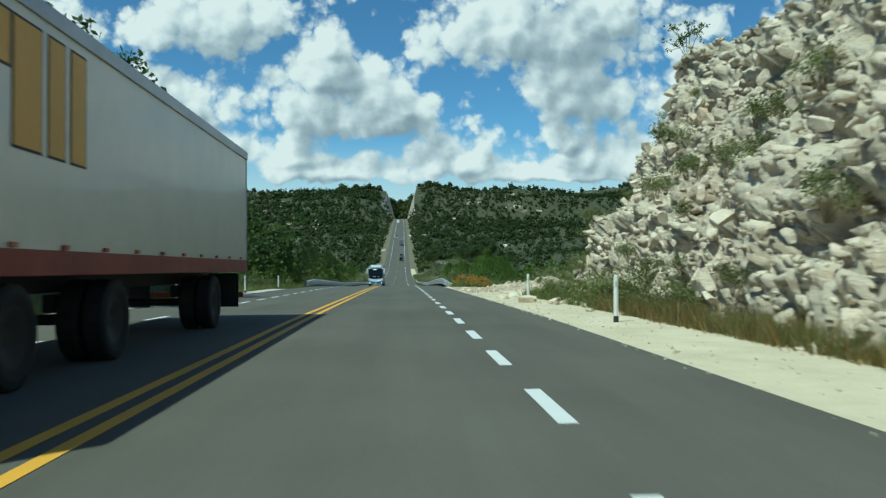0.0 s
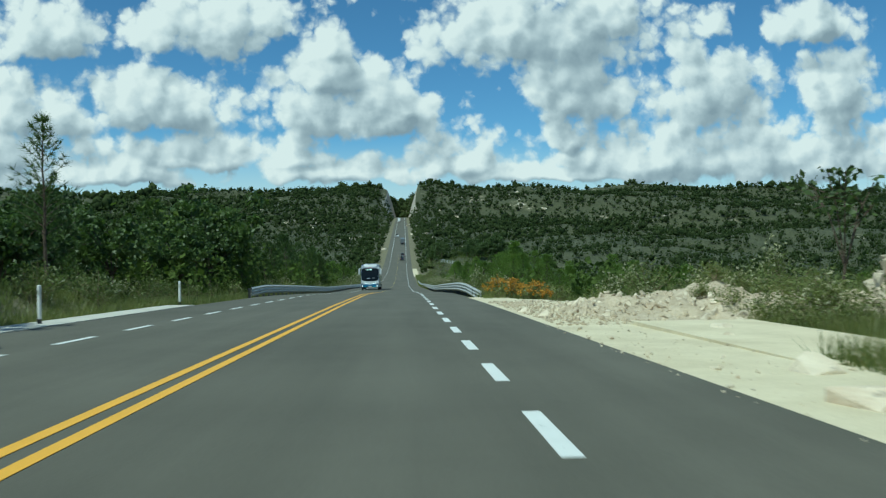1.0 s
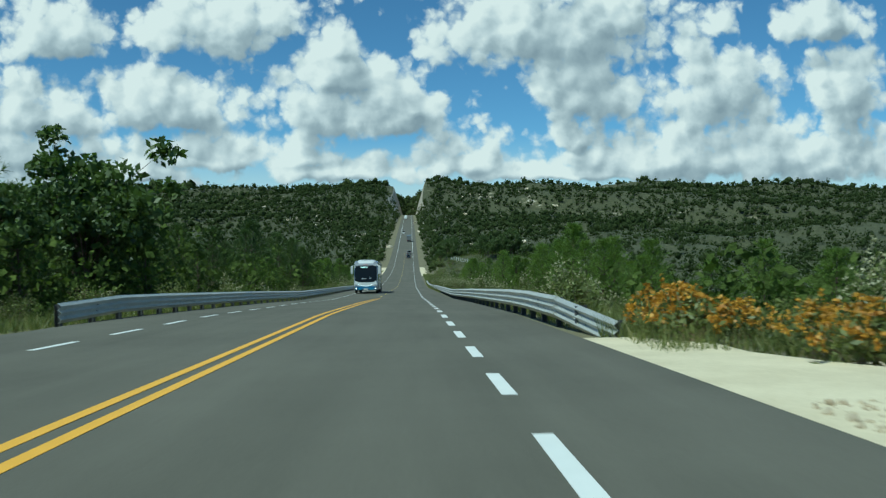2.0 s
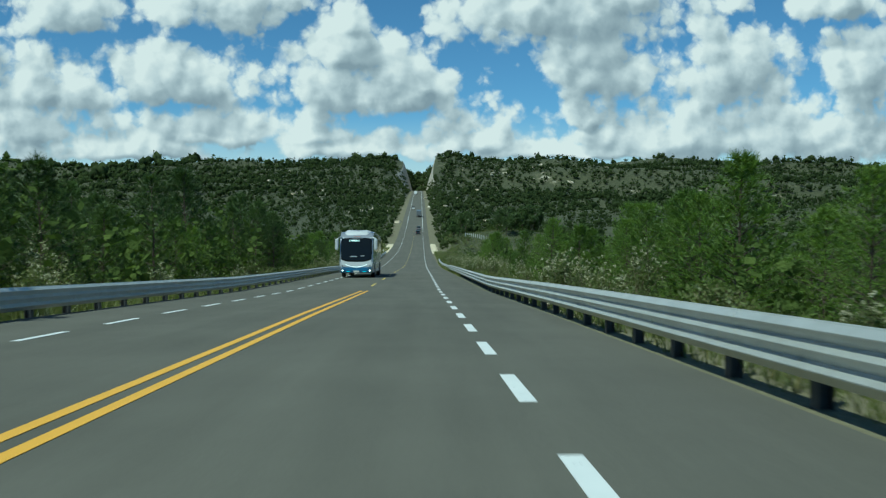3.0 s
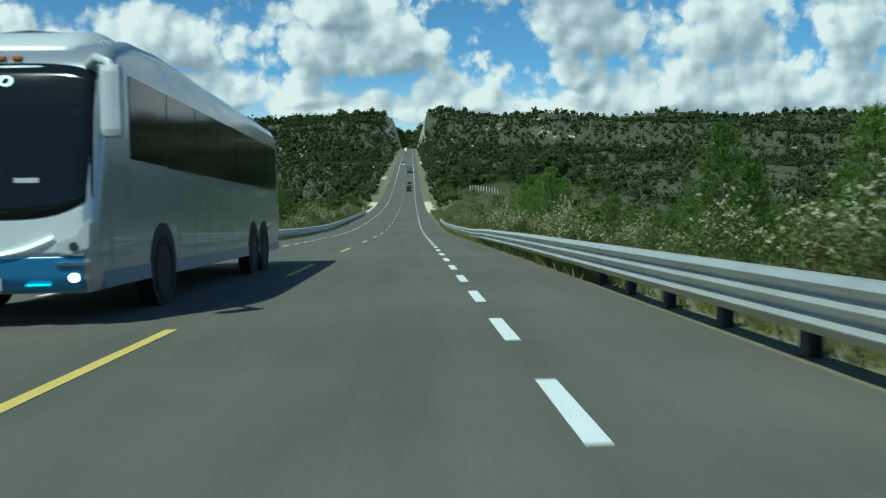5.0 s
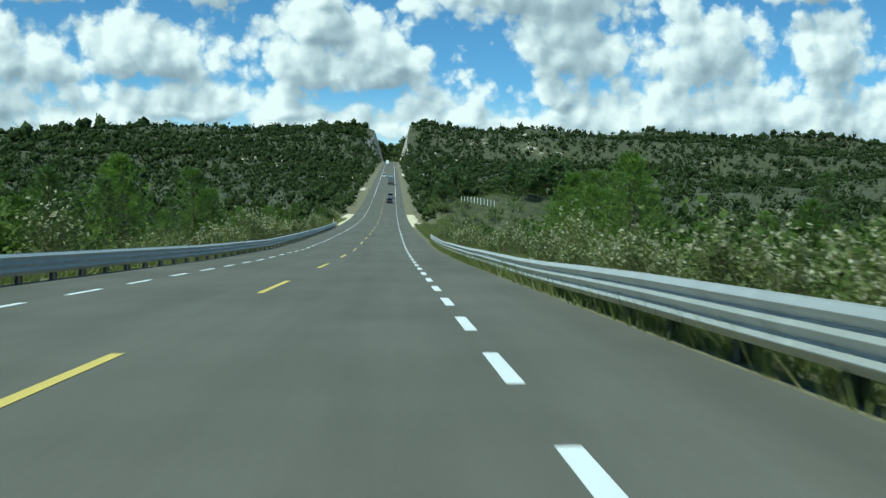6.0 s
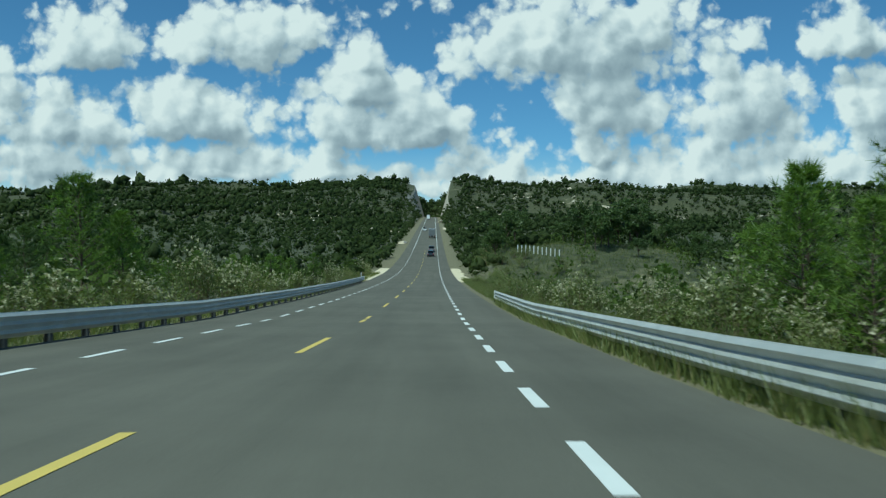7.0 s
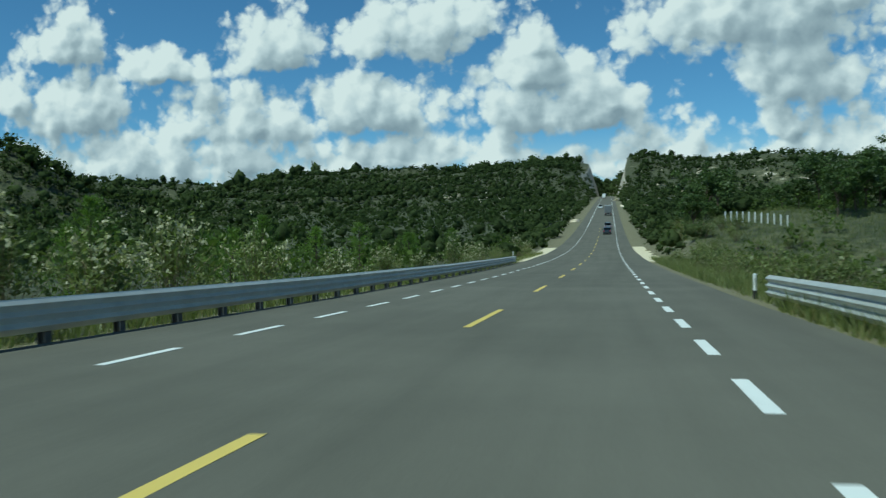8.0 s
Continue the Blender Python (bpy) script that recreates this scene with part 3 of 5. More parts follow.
def delineator(x, y, tall=1.0):
    base = thing("delineator_post", "white round delineator post with a black foot band", "road post", Matrix.Translation((x, y, float(max(land_z(x, y), road_z(y) - 0.05)))), "road posts")
    bm = bmesh.new()
    cylinder(bm, Matrix.Translation((0, 0, tall / 2 + 0.06)), 0.05, 0.048, tall - 0.12, 14)
    part("pole", bm, "white_post", base)
    bm = bmesh.new()
    cylinder(bm, Matrix.Translation((0, 0, 0.03)), 0.058, 0.053, 0.30, 14)
    part("foot", bm, "black_plastic", base, "black foot band")
    bm = bmesh.new()
    bmesh.ops.create_uvsphere(bm, u_segments=14, v_segments=6, radius=0.05, matrix=Matrix.Translation((0, 0, tall)) @ Matrix.Diagonal((1, 1, 0.5, 1)))
    part("cap", bm, "white_post", base)
    bm = bmesh.new()
    box(bm, -0.03, 0.03, -0.055, -0.045, tall - 0.22, tall - 0.10, 0.004)
    part("reflector", bm, "galvanised", base, "small square reflector")


for x, y in ((3.25, 18.3), (3.5, 32.0), (-9.95, 34.5), (-10.0, 49.1), (-10.1, 62.5), (-10.4, 298.0)):
    delineator(x, y)
delineator(2.75, 240.6, 0.62)

# ================= rock cutting, east side =================
def stone_mesh(name, seed, cuts=9):
    """An angular block of limestone: a ball cut by planes."""
    rng = np.random.RandomState(seed)
    bm = bmesh.new()
    bmesh.ops.create_cube(bm, size=1.7)
    for _ in range(cuts):
        n = Vector(rng.normal(size=3)).normalized()
        r = bmesh.ops.bisect_plane(bm, geom=bm.verts[:] + bm.edges[:] + bm.faces[:], plane_co=n * rng.uniform(0.45, 0.85), plane_no=n, clear_outer=True)
        edges = [e for e in r["geom_cut"] if isinstance(e, bmesh.types.BMEdge)]
        if edges:
            bmesh.ops.edgeloop_fill(bm, edges=edges)
    bmesh.ops.bevel(bm, geom=bm.edges[:], offset=0.035, segments=1, affect="EDGES")
    me = bpy.data.meshes.new(name)
    bm.to_mesh(me)
    bm.free()
    me.materials.append(MATS["limestone"])
    return me


STONES = [stone_mesh("stone", 40 + i) for i in range(7)]


def cliff_foot(y):
    return 5.0 + 0.35 * math.sin(y * 0.35) + 0.25 * math.sin(y * 0.9 + 1) + 0.85 * float(ease(y, 16, 32)) + 2.0 * float(ease(y, 30, 43)) ** 2


def blocks(p, scale, seed):
    """Height of the block that a point belongs to, and its nearness to a joint."""
    q = Vector((p[0] / scale, p[1] / scale * 0.8, p[2] / scale * 1.75 + seed * 7.3))
    q += 0.25 * noise.noise_vector(q * 0.8)
    d, pts = noise.voronoi(q)
    c = pts[0]
    r = noise.cell(c * 3.7 + Vector((seed, 0, 0)))
    tilt = 0.5 * ((q - c).x * noise.cell(c * 5.1) + (q - c).z * noise.cell(c * 2.3))
    return r + tilt, min(1.0, (d[1] - d[0]) * 3.0)


def cliff_point(y, s):
    """Smooth face of the cut: s metres up along the slope from its foot."""
    foot = cliff_foot(y)
    z0 = float(road_z(y)) - 0.35
    top = 9.5 - 2.0 * float(ease(y, 34, 47)) + 0.6 * math.sin(y * 0.21)
    lean = 0.36
    rise = min(s, top)
    back = max(0.0, s - top)
    # a ledge a third of the way up
    shelf = 0.9 * float(ease(rise, 3.4, 4.3)) + 0.5 * float(ease(rise, 6.0, 6.6))
    return Vector((foot + lean * rise * 0.86 + shelf + back * 0.98, y, z0 + rise * 0.97 + back * 0.10))


def bent(p, y, s):
    """The nose of the cut bends round at its north end."""
    end = float(ease(y, 38.5, 47.0))
    p.x += end * (1.8 + 0.05 * s)
    p.z -= end * max(0.0, s - 1.2) * 0.35
    return p


def broken(p, y, s):
    """A point of the face pushed out with the blocks that it belongs to."""
    a, ja = blocks(p, 1.7, 1)
    b, jb = blocks(p, 0.70, 2)
    c, jc = blocks(p, 0.33, 3)
    e, je = blocks(p, 0.17, 4)
    g = 0.40 * a + 0.27 * b + 0.21 * c + 0.12 * e - 0.06 * (1 - je) - 0.11 * (1 - jb) - 0.10 * (1 - jc) - 0.16 * (1 - ja)
    p = p + Vector((-0.80, -0.15 * float(ease(y, 38.5, 47.0)), 0.42)) * (g * min(1.0, max(0.15, s * 0.7 + 0.2)) * 0.80)
    p.z += 0.10 * noise.noise(p * 3)
    return p


def sharp_stone(seed, cuts=8):
    """Corners and triangles of a sharp-edged broken block."""
    rng = np.random.RandomState(seed)
    bm = bmesh.new()
    bmesh.ops.create_cube(bm, size=1.7)
    for _ in range(cuts):
        n = Vector(rng.normal(size=3)).normalized()
        r = bmesh.ops.bisect_plane(bm, geom=bm.verts[:] + bm.edges[:] + bm.faces[:], plane_co=n * rng.uniform(0.5, 0.9), plane_no=n, clear_outer=True)
        edges = [e for e in r["geom_cut"] if isinstance(e, bmesh.types.BMEdge)]
        if edges:
            bmesh.ops.edgeloop_fill(bm, edges=edges)
    bmesh.ops.triangulate(bm, faces=bm.faces[:])
    bm.verts.index_update()
    v, f = np.array([q.co[:] for q in bm.verts]), np.array([[q.index for q in t.verts] for t in bm.faces])
    bm.free()
    return v, f


SHARP = [sharp_stone(90 + i) for i in range(9)]


def many_stones(name, places, sizes, turns, squash, material, parent, label):
    """Broken blocks, joined into one mesh."""
    vs, fs, off = [], [], 0
    for i, (p, size, turn) in enumerate(zip(places, sizes, turns)):
        v, f = SHARP[i % len(SHARP)]
        m = np.array(Euler(turn).to_matrix())
        vs.append((v * (np.array(squash) * size)) @ m.T + np.array(p))
        fs.append(f + off)
        off += len(v)
    ob = place_mesh(name, fast_mesh(name, np.concatenate(vs), np.concatenate(fs)), material, parent)
    return tagged(ob, label, kind="stuff")


def make_cliff():
    ys, ss = np.concatenate([np.arange(-34, 4, 0.8), np.arange(4, 46.4, 0.115)]), np.concatenate([np.arange(-0.3, 11.2, 0.10), np.arange(11.2, 12.0, 0.3), np.arange(12.0, 40, 2.0)])
    v, f = [], []
    n = len(ss)
    for y in ys:
        for s in ss:
            p = bent(cliff_point(float(y), float(s)), float(y), float(s))
            if s < 14:
                p = broken(p, float(y), float(s))
            v.append(tuple(p))
    for i in range(len(ys) - 1):
        o = i * n
        for j in range(n - 1):
            f.append((o + j, o + j + 1, o + n + j + 1, o + n + j))
    ob = place_mesh("rock_cutting", fast_mesh("rock_cutting", v, f), "limestone")
    return tagged(ob, "blasted pale limestone rock face with cracked blocks and ledges", "rock face", kind="structure")


cliff = make_cliff()
rng = np.random.RandomState(17)
_ys, _ss = rng.uniform(3.5, 45.5, 7600), rng.uniform(-0.1, 9.9, 7600)
_sizes = np.exp(rng.normal(-2.40, 0.52, 7600)).clip(0.04, 0.34)
many_stones("broken_blocks", [broken(bent(cliff_point(float(y), float(q)), y, q), y, q) + Vector((0.42 * float(k), 0, -0.12 * float(k))) for y, q, k in zip(_ys, _ss, _sizes)], _sizes,
            np.stack([rng.normal(0, 0.28, 7600), rng.normal(-0.12, 0.28, 7600), rng.normal(0.0, 0.5, 7600)], 1), (1.0, 1.45, 0.62), "limestone", cliff,
            "layered broken limestone blocks in the rock face")
rng = np.random.RandomState(11)
for i in range(290):
    y = rng.uniform(6, 44)
    s = rng.uniform(0.0, 1.0) ** 1.1 * 8.5
    p = cliff_point(y, s)
    size = rng.uniform(0.07, 0.24) * (1.2 if s < 1.5 else 1.0)
    ob = place_mesh("stone", STONES[i % 7], None, cliff)
    ob.matrix_world = Matrix.Translation(p + Vector((-0.18, 0, 0.04))) @ Euler(rng.uniform(0, 6.28, 3)).to_matrix().to_4x4() @ Matrix.Diagonal((size * 1.3, size, size * 0.75, 1))


def loose_stone(x, y, size, flat=0.7, label="loose pale limestone rock lying on the shoulder", sink=0.2):
    ob = place_mesh("rock", STONES[int(rng.randint(7))])
    z = max(float(land_z(x, y)), float(road_z(y)) - 0.02 if x < 5.5 else -99)
    ob.matrix_world = Matrix.Translation((x, y, z + size * flat * (0.6 - sink))) @ Euler((0, 0, rng.uniform(0, 6.28))).to_matrix().to_4x4() @ Matrix.Diagonal((size * 1.2, size, size * flat, 1))
    return tagged(ob, label, "rock", "loose rocks")


for i in range(26):
    loose_stone(rng.uniform(3.7, 5.2), rng.uniform(8, 44), rng.uniform(0.07, 0.22))
for x, y, sz in ((3.55, 36.9, 0.28), (2.95, 34.6, 0.30), (3.1, 29.8, 0.26), (3.4, 31.0, 0.30), (3.9, 29.2, 0.24), (4.2, 28.3, 0.27), (4.6, 26.5, 0.3),
                 (-10.6, 31.0, 0.42), (2.75, 104.6, 0.16), (2.5, 52.0, 0.18), (2.7, 49.6, 0.2)):
    loose_stone(x, y, sz, 0.65)


def heap_rise(x, y):
    """Height of the bank of rubble over the shoulder."""
    h = 0.95 * float(ease(x, 2.2, 7.6) * (1 - 0.7 * ease(x, 9.5, 14.5)) * ease(y, 45, 48.5) * ease(-y, -61.5, -52))
    q = Vector((x, y, 0))
    h *= 0.8 + 0.5 * noise.noise(q * 0.45) + 0.2 * noise.noise(q * 1.3)
    if h > 0.03:
        h += (0.10 * blocks((x, y, 0), 0.9, 5)[0] + 0.09 * blocks((x, y, 0), 0.38, 6)[0]) * min(1, h * 2) + 0.06 * noise.noise(q * 4)
    return h


def heap_z(x, y):
    return max(float(land_z(x, y)), float(road_z(y)) - 0.06 if x < 6 else -99) - 0.10 + heap_rise(x, y)


_r2 = np.random.RandomState(23)
_gxy = np.stack([2.0 + np.abs(_r2.normal(0, 1.7, 1500)), _r2.uniform(3, 46, 1500)], 1).clip((1.9, 0), (5.6, 99))
_gs = np.exp(_r2.normal(-4.7, 0.6, 1500)).clip(0.004, 0.05)
tagged(many_stones("grit", [(x, y, float(road_z(y)) + 0.25 * k) for (x, y), k in zip(_gxy, _gs)], _gs, _r2.uniform(0, 6.28, (1500, 3)), (1.2, 1.0, 0.8), "limestone", None,
                   "pale grit and small stones strewn on the shoulder"), category="gravel")


def make_rubble_heap():
    """A low bank of dumped broken stone and earth."""
    xs, ys = np.arange(2.4, 15, 0.15), np.arange(44, 66, 0.15)
    v, f = [], []
    for y in ys:
        for x in xs:
            v.append((x, y, heap_z(x, y)))
    n = len(xs)
    for i in range(len(ys) - 1):
        for j in range(n - 1):
            o = i * n + j
            f.append((o, o + 1, o + n + 1, o + n))
    ob = place_mesh("earth_bank", fast_mesh("earth_bank", v, f), "rubble")
    tagged(ob, "bank of broken pale stone and earth beside the road", "rubble heap")
    r = np.random.RandomState(3)
    for i in range(280):
        x, y = max(2.5, r.normal(5.2, 1.7)), r.uniform(46, 61)
        j, k = int((y - 44) / 0.15), int((x - 2.4) / 0.15)
        s = r.uniform(0.03, 0.13) * (1.5 if r.rand() < 0.06 else 1)
        st = place_mesh("stone", STONES[i % 7], None, ob)
        st.matrix_world = Matrix.Translation((x, y, v[j * n + k][2] + s * 0.3)) @ Euler(r.uniform(0, 6.28, 3)).to_matrix().to_4x4() @ Matrix.Diagonal((s * 1.3, s, s * 0.8, 1))
    xy = np.stack([2.35 + np.abs(r.normal(0, 2.6, 2600)), r.uniform(45.5, 61.5, 2600)], 1).clip((2.3, 0), (12, 99))
    sizes = np.exp(r.normal(-3.95, 0.55, 2600)).clip(0.010, 0.09)
    many_stones("gravel", [(x, y, max(heap_z(x, y), float(road_z(y)) if x < 5 else -99) + 0.2 * k) for (x, y), k in zip(xy, sizes)], sizes, r.uniform(0, 6.28, (2600, 3)),
                (1.2, 1.0, 0.8), "rubble", ob, "small broken stones strewn over the bank")


make_rubble_heap()
bm = bmesh.new()
prism(bm, [(37.5, float(road_z(37.5)) - 0.3), (37.5, float(road_z(37.5)) + 0.02), (45.5, float(road_z(45.5)) + 0.08), (45.5, float(road_z(45.5)) - 0.3)], 3.9, 6.5, "x")
tagged(part("sand_apron", bm, "pale_sand"), "raised apron of pale compacted sand beside the shoulder", "sand apron", kind="structure")

# ================= plants =================
def pine_data(seed, height, whorls, per, tufts, needles, lean=0.0, reach=0.34, length=0.24, bare=0.03):
    """Trunk and needle arrays of a young pine: whorls of upswept boughs with tufts of long needles."""
    r = np.random.RandomState(seed)
    tv, tf, roots, dirs = [], [], [], []
    bend = [(lean * (h / height) ** 2 + 0.03 * math.sin(h * 2 + seed), 0.03 * math.cos(h * 1.7), h) for h in np.linspace(-0.4, height, 9)]
    branch(tv, tf, bend, 0.030 * height ** 0.9 * 0.55, 0.012, 7)
    for w in range(whorls):
        t = bare + (1 - bare) * (w + 0.5 * r.rand()) / whorls
        h = height * t
        span = height * reach * (1 - t) ** 0.75 * (0.75 + 0.5 * r.rand()) + 0.16
        for b in range(per):
            a = 2 * math.pi * (b + 0.6 * r.rand()) / per + w * 1.1
            up = 0.15 + 0.60 * t + 0.2 * r.rand()
            out = span * r.uniform(0.65, 1.15)
            p0 = Vector((lean * t * t, 0, h))
            way = Vector((math.cos(a), math.sin(a), up)).normalized()
            p2 = p0 + way * out + Vector((0, 0, 0.12 * out))
            branch(tv, tf, [p0, p2], 0.016 * (1 - t) + 0.008, 0.004, 3)
            for k in range(tufts):
                q = 0.35 + 0.65 * (k + r.rand()) / tufts
                roots.append(tuple(p0 + (p2 - p0) * min(q, 1.0)))
                dirs.append(tuple(way + Vector((0, 0, 0.25))))
    for k in range(5):
        roots.append((lean, 0, height * (0.93 + 0.02 * k)))
        dirs.append((0, 0, 1.6))
    c, d = np.repeat(np.array(roots), needles, 0), np.repeat(np.array(dirs), needles, 0)
    n = len(c)
    way = d * 0.9 + r.normal(size=(n, 3)) * 0.75
    way /= np.linalg.norm(way, axis=1, keepdims=True)
    side = np.cross(way, r.normal(size=(n, 3)))
    side /= np.linalg.norm(side, axis=1, keepdims=True) + 1e-9
    L = length * r.uniform(0.7, 1.3, (n, 1))
    wd = 0.0135 * (length / 0.24)
    v = np.stack([c - side * wd, c + side * wd, c + way * L], 1).reshape(-1, 3)
    return (np.array(tv), tf), (v, np.arange(n * 3).reshape(-1, 3))


def tree_from(name, trunk, leaves, needle_mat, label, category, group):
    base = thing(name, label, category, None, group)
    place_mesh("trunk", raw_mesh("trunk", trunk[0], trunk[1]), "bark", base)
    place_mesh("crown", fast_mesh("crown", leaves[0], leaves[1]), needle_mat, base)
    return base


def broad_data(seed, height, spread, limbs, leaves, size, trunk_r=0.09):
    """Trunk, forking limbs and leaf clumps gathered round the twig ends."""
    r = np.random.RandomState(seed)
    tv, tf, ends = [], [], []
    fork = height * 0.32
    branch(tv, tf, [(0, 0, -0.4), (0.04, 0.02, fork * 0.5), (0.0, 0.05, fork)], trunk_r * 1.3, trunk_r * 0.8, 7)
    for i in range(limbs):
        a = 2 * math.pi * (i + r.rand() * 0.7) / limbs
        e = r.uniform(0.25, 1.3)
        reach = spread * math.cos(e * 0.75) * r.uniform(0.6, 1.1)
        tip = Vector((math.cos(a) * reach, math.sin(a) * reach, fork + (height - fork) * (0.30 + 0.62 * math.sin(e)) * r.uniform(0.75, 1.05)))
        mid = Vector((tip.x * 0.45, tip.y * 0.45, fork + (tip.z - fork) * 0.6))
        branch(tv, tf, [(0, 0.03, fork * 0.92), mid, tip], trunk_r * 0.5, 0.012, 5)
        ends.append((tip, 1.0))
        for k in range(4):
            s = mid.lerp(tip, r.uniform(0.1, 1.0)) + Vector(r.normal(size=3)) * spread * 0.24
            branch(tv, tf, [mid.lerp(tip, 0.3), s], 0.018, 0.006, 4)
            ends.append((s, r.uniform(0.6, 1.0)))
    k = leaves // len(ends)
    cs = []
    for e, w in ends:
        q = r.normal(size=(k, 3))
        q *= (r.rand(k, 1) ** 0.45) / (np.linalg.norm(q, axis=1, keepdims=True) + 1e-9)
        cs.append(np.array(e) + q * np.array((1, 1, 0.72)) * spread * 0.30 * w)
    return (np.array(tv), tf), leaf_quads(r, np.concatenate(cs), size, size * 0.6)


PINES = [tree_from("pine_tree", *pine_data(100 + i, 4.8 + 0.4 * i, 16, 7, 4, 13, 0.12 * (i - 2), 0.43 + 0.04 * (i % 3), 0.30), "pine_needles",
                   "young bright green pine with upswept long-needled boughs", "pine tree", "roadside pines") for i in range(5)]
DARK_PINES = [tree_from("pine_tree", *pine_data(200 + i, 5.6 + 0.7 * i, 15, 6, 4, 13, 0.1 * i, 0.44, 0.36), "dark_needles",
                        "dark green pine behind the guard rail", "pine tree", "dark pines") for i in range(4)]
LIGHT_PINES = [tree_from("pine_tree", *pine_data(300 + i, 4.6 + 0.5 * i, 12, 6, 3, 11, 0.1, 0.46, 0.40), "pine_needles",
                         "young green pine standing in a dense plantation", "pine tree", "plantation pines") for i in range(3)]
OAKS = [tree_from("oak_tree", *broad_data(400 + i, 4.6 + 0.8 * i, 2.1 + 0.25 * i, 9, 3800, 0.27), "broad_leaves",
                  "dark green scrub oak with a rounded uneven crown", "oak tree", "scrub oaks") for i in range(4)]


def shrub_thing(seed, name, height, width, leaves, flowers, leaf_mat, flower_mat, label, group):
    r = np.random.RandomState(seed)
    base = thing(name, label, "shrub", None, group)
    sv, sf, tips = [], [], []
    for i in range(34):
        a, q = r.uniform(0, 6.28), r.rand() ** 0.6
        top = Vector((math.cos(a) * width * q, math.sin(a) * width * q, height * (1.05 - 0.45 * q * q) * r.uniform(0.75, 1.1)))
        mid = Vector((top.x * 0.4, top.y * 0.4, top.z * 0.55))
        branch(sv, sf, [(top.x * 0.12, top.y * 0.12, -0.25), mid, top], 0.012, 0.004, 3)
        tips.append((mid, top))
    place_mesh("woody_base", raw_mesh("woody_base", sv, sf), "dry_stem", base)
    idx = r.randint(0, len(tips), leaves)
    t = r.uniform(0.0, 1.0, leaves)
    c = np.array([np.array(tips[i][0].lerp(tips[i][1], float(q))) for i, q in zip(idx, t)]) + r.normal(size=(leaves, 3)) * 0.13 * width
    place_mesh("foliage", fast_mesh("foliage", *leaf_quads(r, c, 0.155, 0.058, (0, 0, 0.5))), leaf_mat, base)
    if flowers:
        idx = r.randint(0, len(tips), flowers // 9)
        heads = np.array([np.array(tips[i][1]) for i in idx]) + r.normal(size=(len(idx), 3)) * (0.11 * width, 0.11 * width, 0.09 * height)
        c = np.repeat(heads, 9, 0) + r.normal(size=(len(idx) * 9, 3)) * 0.035
        place_mesh("blossom", fast_mesh("blossom", *leaf_quads(r, c, 0.075, 0.06)), flower_mat, base, "dense clusters of small flower heads")
    return base


PALE_SHRUBS = [shrub_thing(500 + i, "flowering_shrub", 1.7 + 0.25 * i, 1.0 + 0.12 * i, 950, 450, "shrub_leaves", "pale_flowers",
                           "wild shrub with clusters of cream-white flower heads", "flowering shrubs") for i in range(4)]
GREEN_SHRUBS = [shrub_thing(520 + i, "green_shrub", 1.3 + 0.3 * i, 1.0 + 0.2 * i, 700, 0, "shrub_leaves", None,
                            "bushy light green roadside shrub", "green shrubs") for i in range(3)]
ORANGE_SHRUBS = [shrub_thing(540 + i, "orange_flowered_shrub", 0.9 + 0.2 * i, 0.9, 700, 1100, "shrub_leaves", "orange_flowers",
                             "low shrub covered with orange-yellow flowers", "orange shrubs") for i in range(2)]
for o in PINES + DARK_PINES + LIGHT_PINES + OAKS + PALE_SHRUBS + GREEN_SHRUBS + ORANGE_SHRUBS:
    o["used"] = 0


def plant(protos, i, x, y, scale, z=None, sink=0.05, tilt=0.05):
    """Sets a prototype, or a copy of it once it stands somewhere."""
    o = protos[i % len(protos)]
    g = float(land_z(x, y)) if z is None else z
    a = (x * 12.9898 + y * 78.233) % 6.2832
    m = Matrix.Translation((x, y, g - sink)) @ Euler((tilt * math.sin(a * 3), tilt * math.cos(a * 5), a)).to_matrix().to_4x4()
    if not o["used"]:
        o["used"] = 1
        o.matrix_world = m @ Matrix.Diagonal((scale, scale, scale, 1))
        return o
    c = copy_thing(o, m)
    c.scale = (scale, scale, scale)
    return c


def scatter(rng, n, x0, x1, y0, y1, gap):
    """Up to n places in a rectangle, no two nearer than gap."""
    pts = []
    for _ in range(n * 12):
        if len(pts) >= n:
            break
        p = (rng.uniform(x0, x1), rng.uniform(y0, y1))
        if all((p[0] - a) ** 2 + (p[1] - b) ** 2 > gap * gap for a, b in pts):
            pts.append(p)
    return pts


PINE_TALL = {id(o): h for group, first, step in ((PINES, 4.8, 0.4), (DARK_PINES, 5.6, 0.7), (LIGHT_PINES, 4.6, 0.5), (OAKS, 4.6, 0.8))
             for o, h in ((o, first + step * i) for i, o in enumerate(group))}


def plant_tall(protos, i, x, y, height):
    """Sets a tree of a given height."""
    return plant(protos, i, x, y, height / PINE_TALL[id(protos[i % len(protos)])])


rng = np.random.RandomState(21)
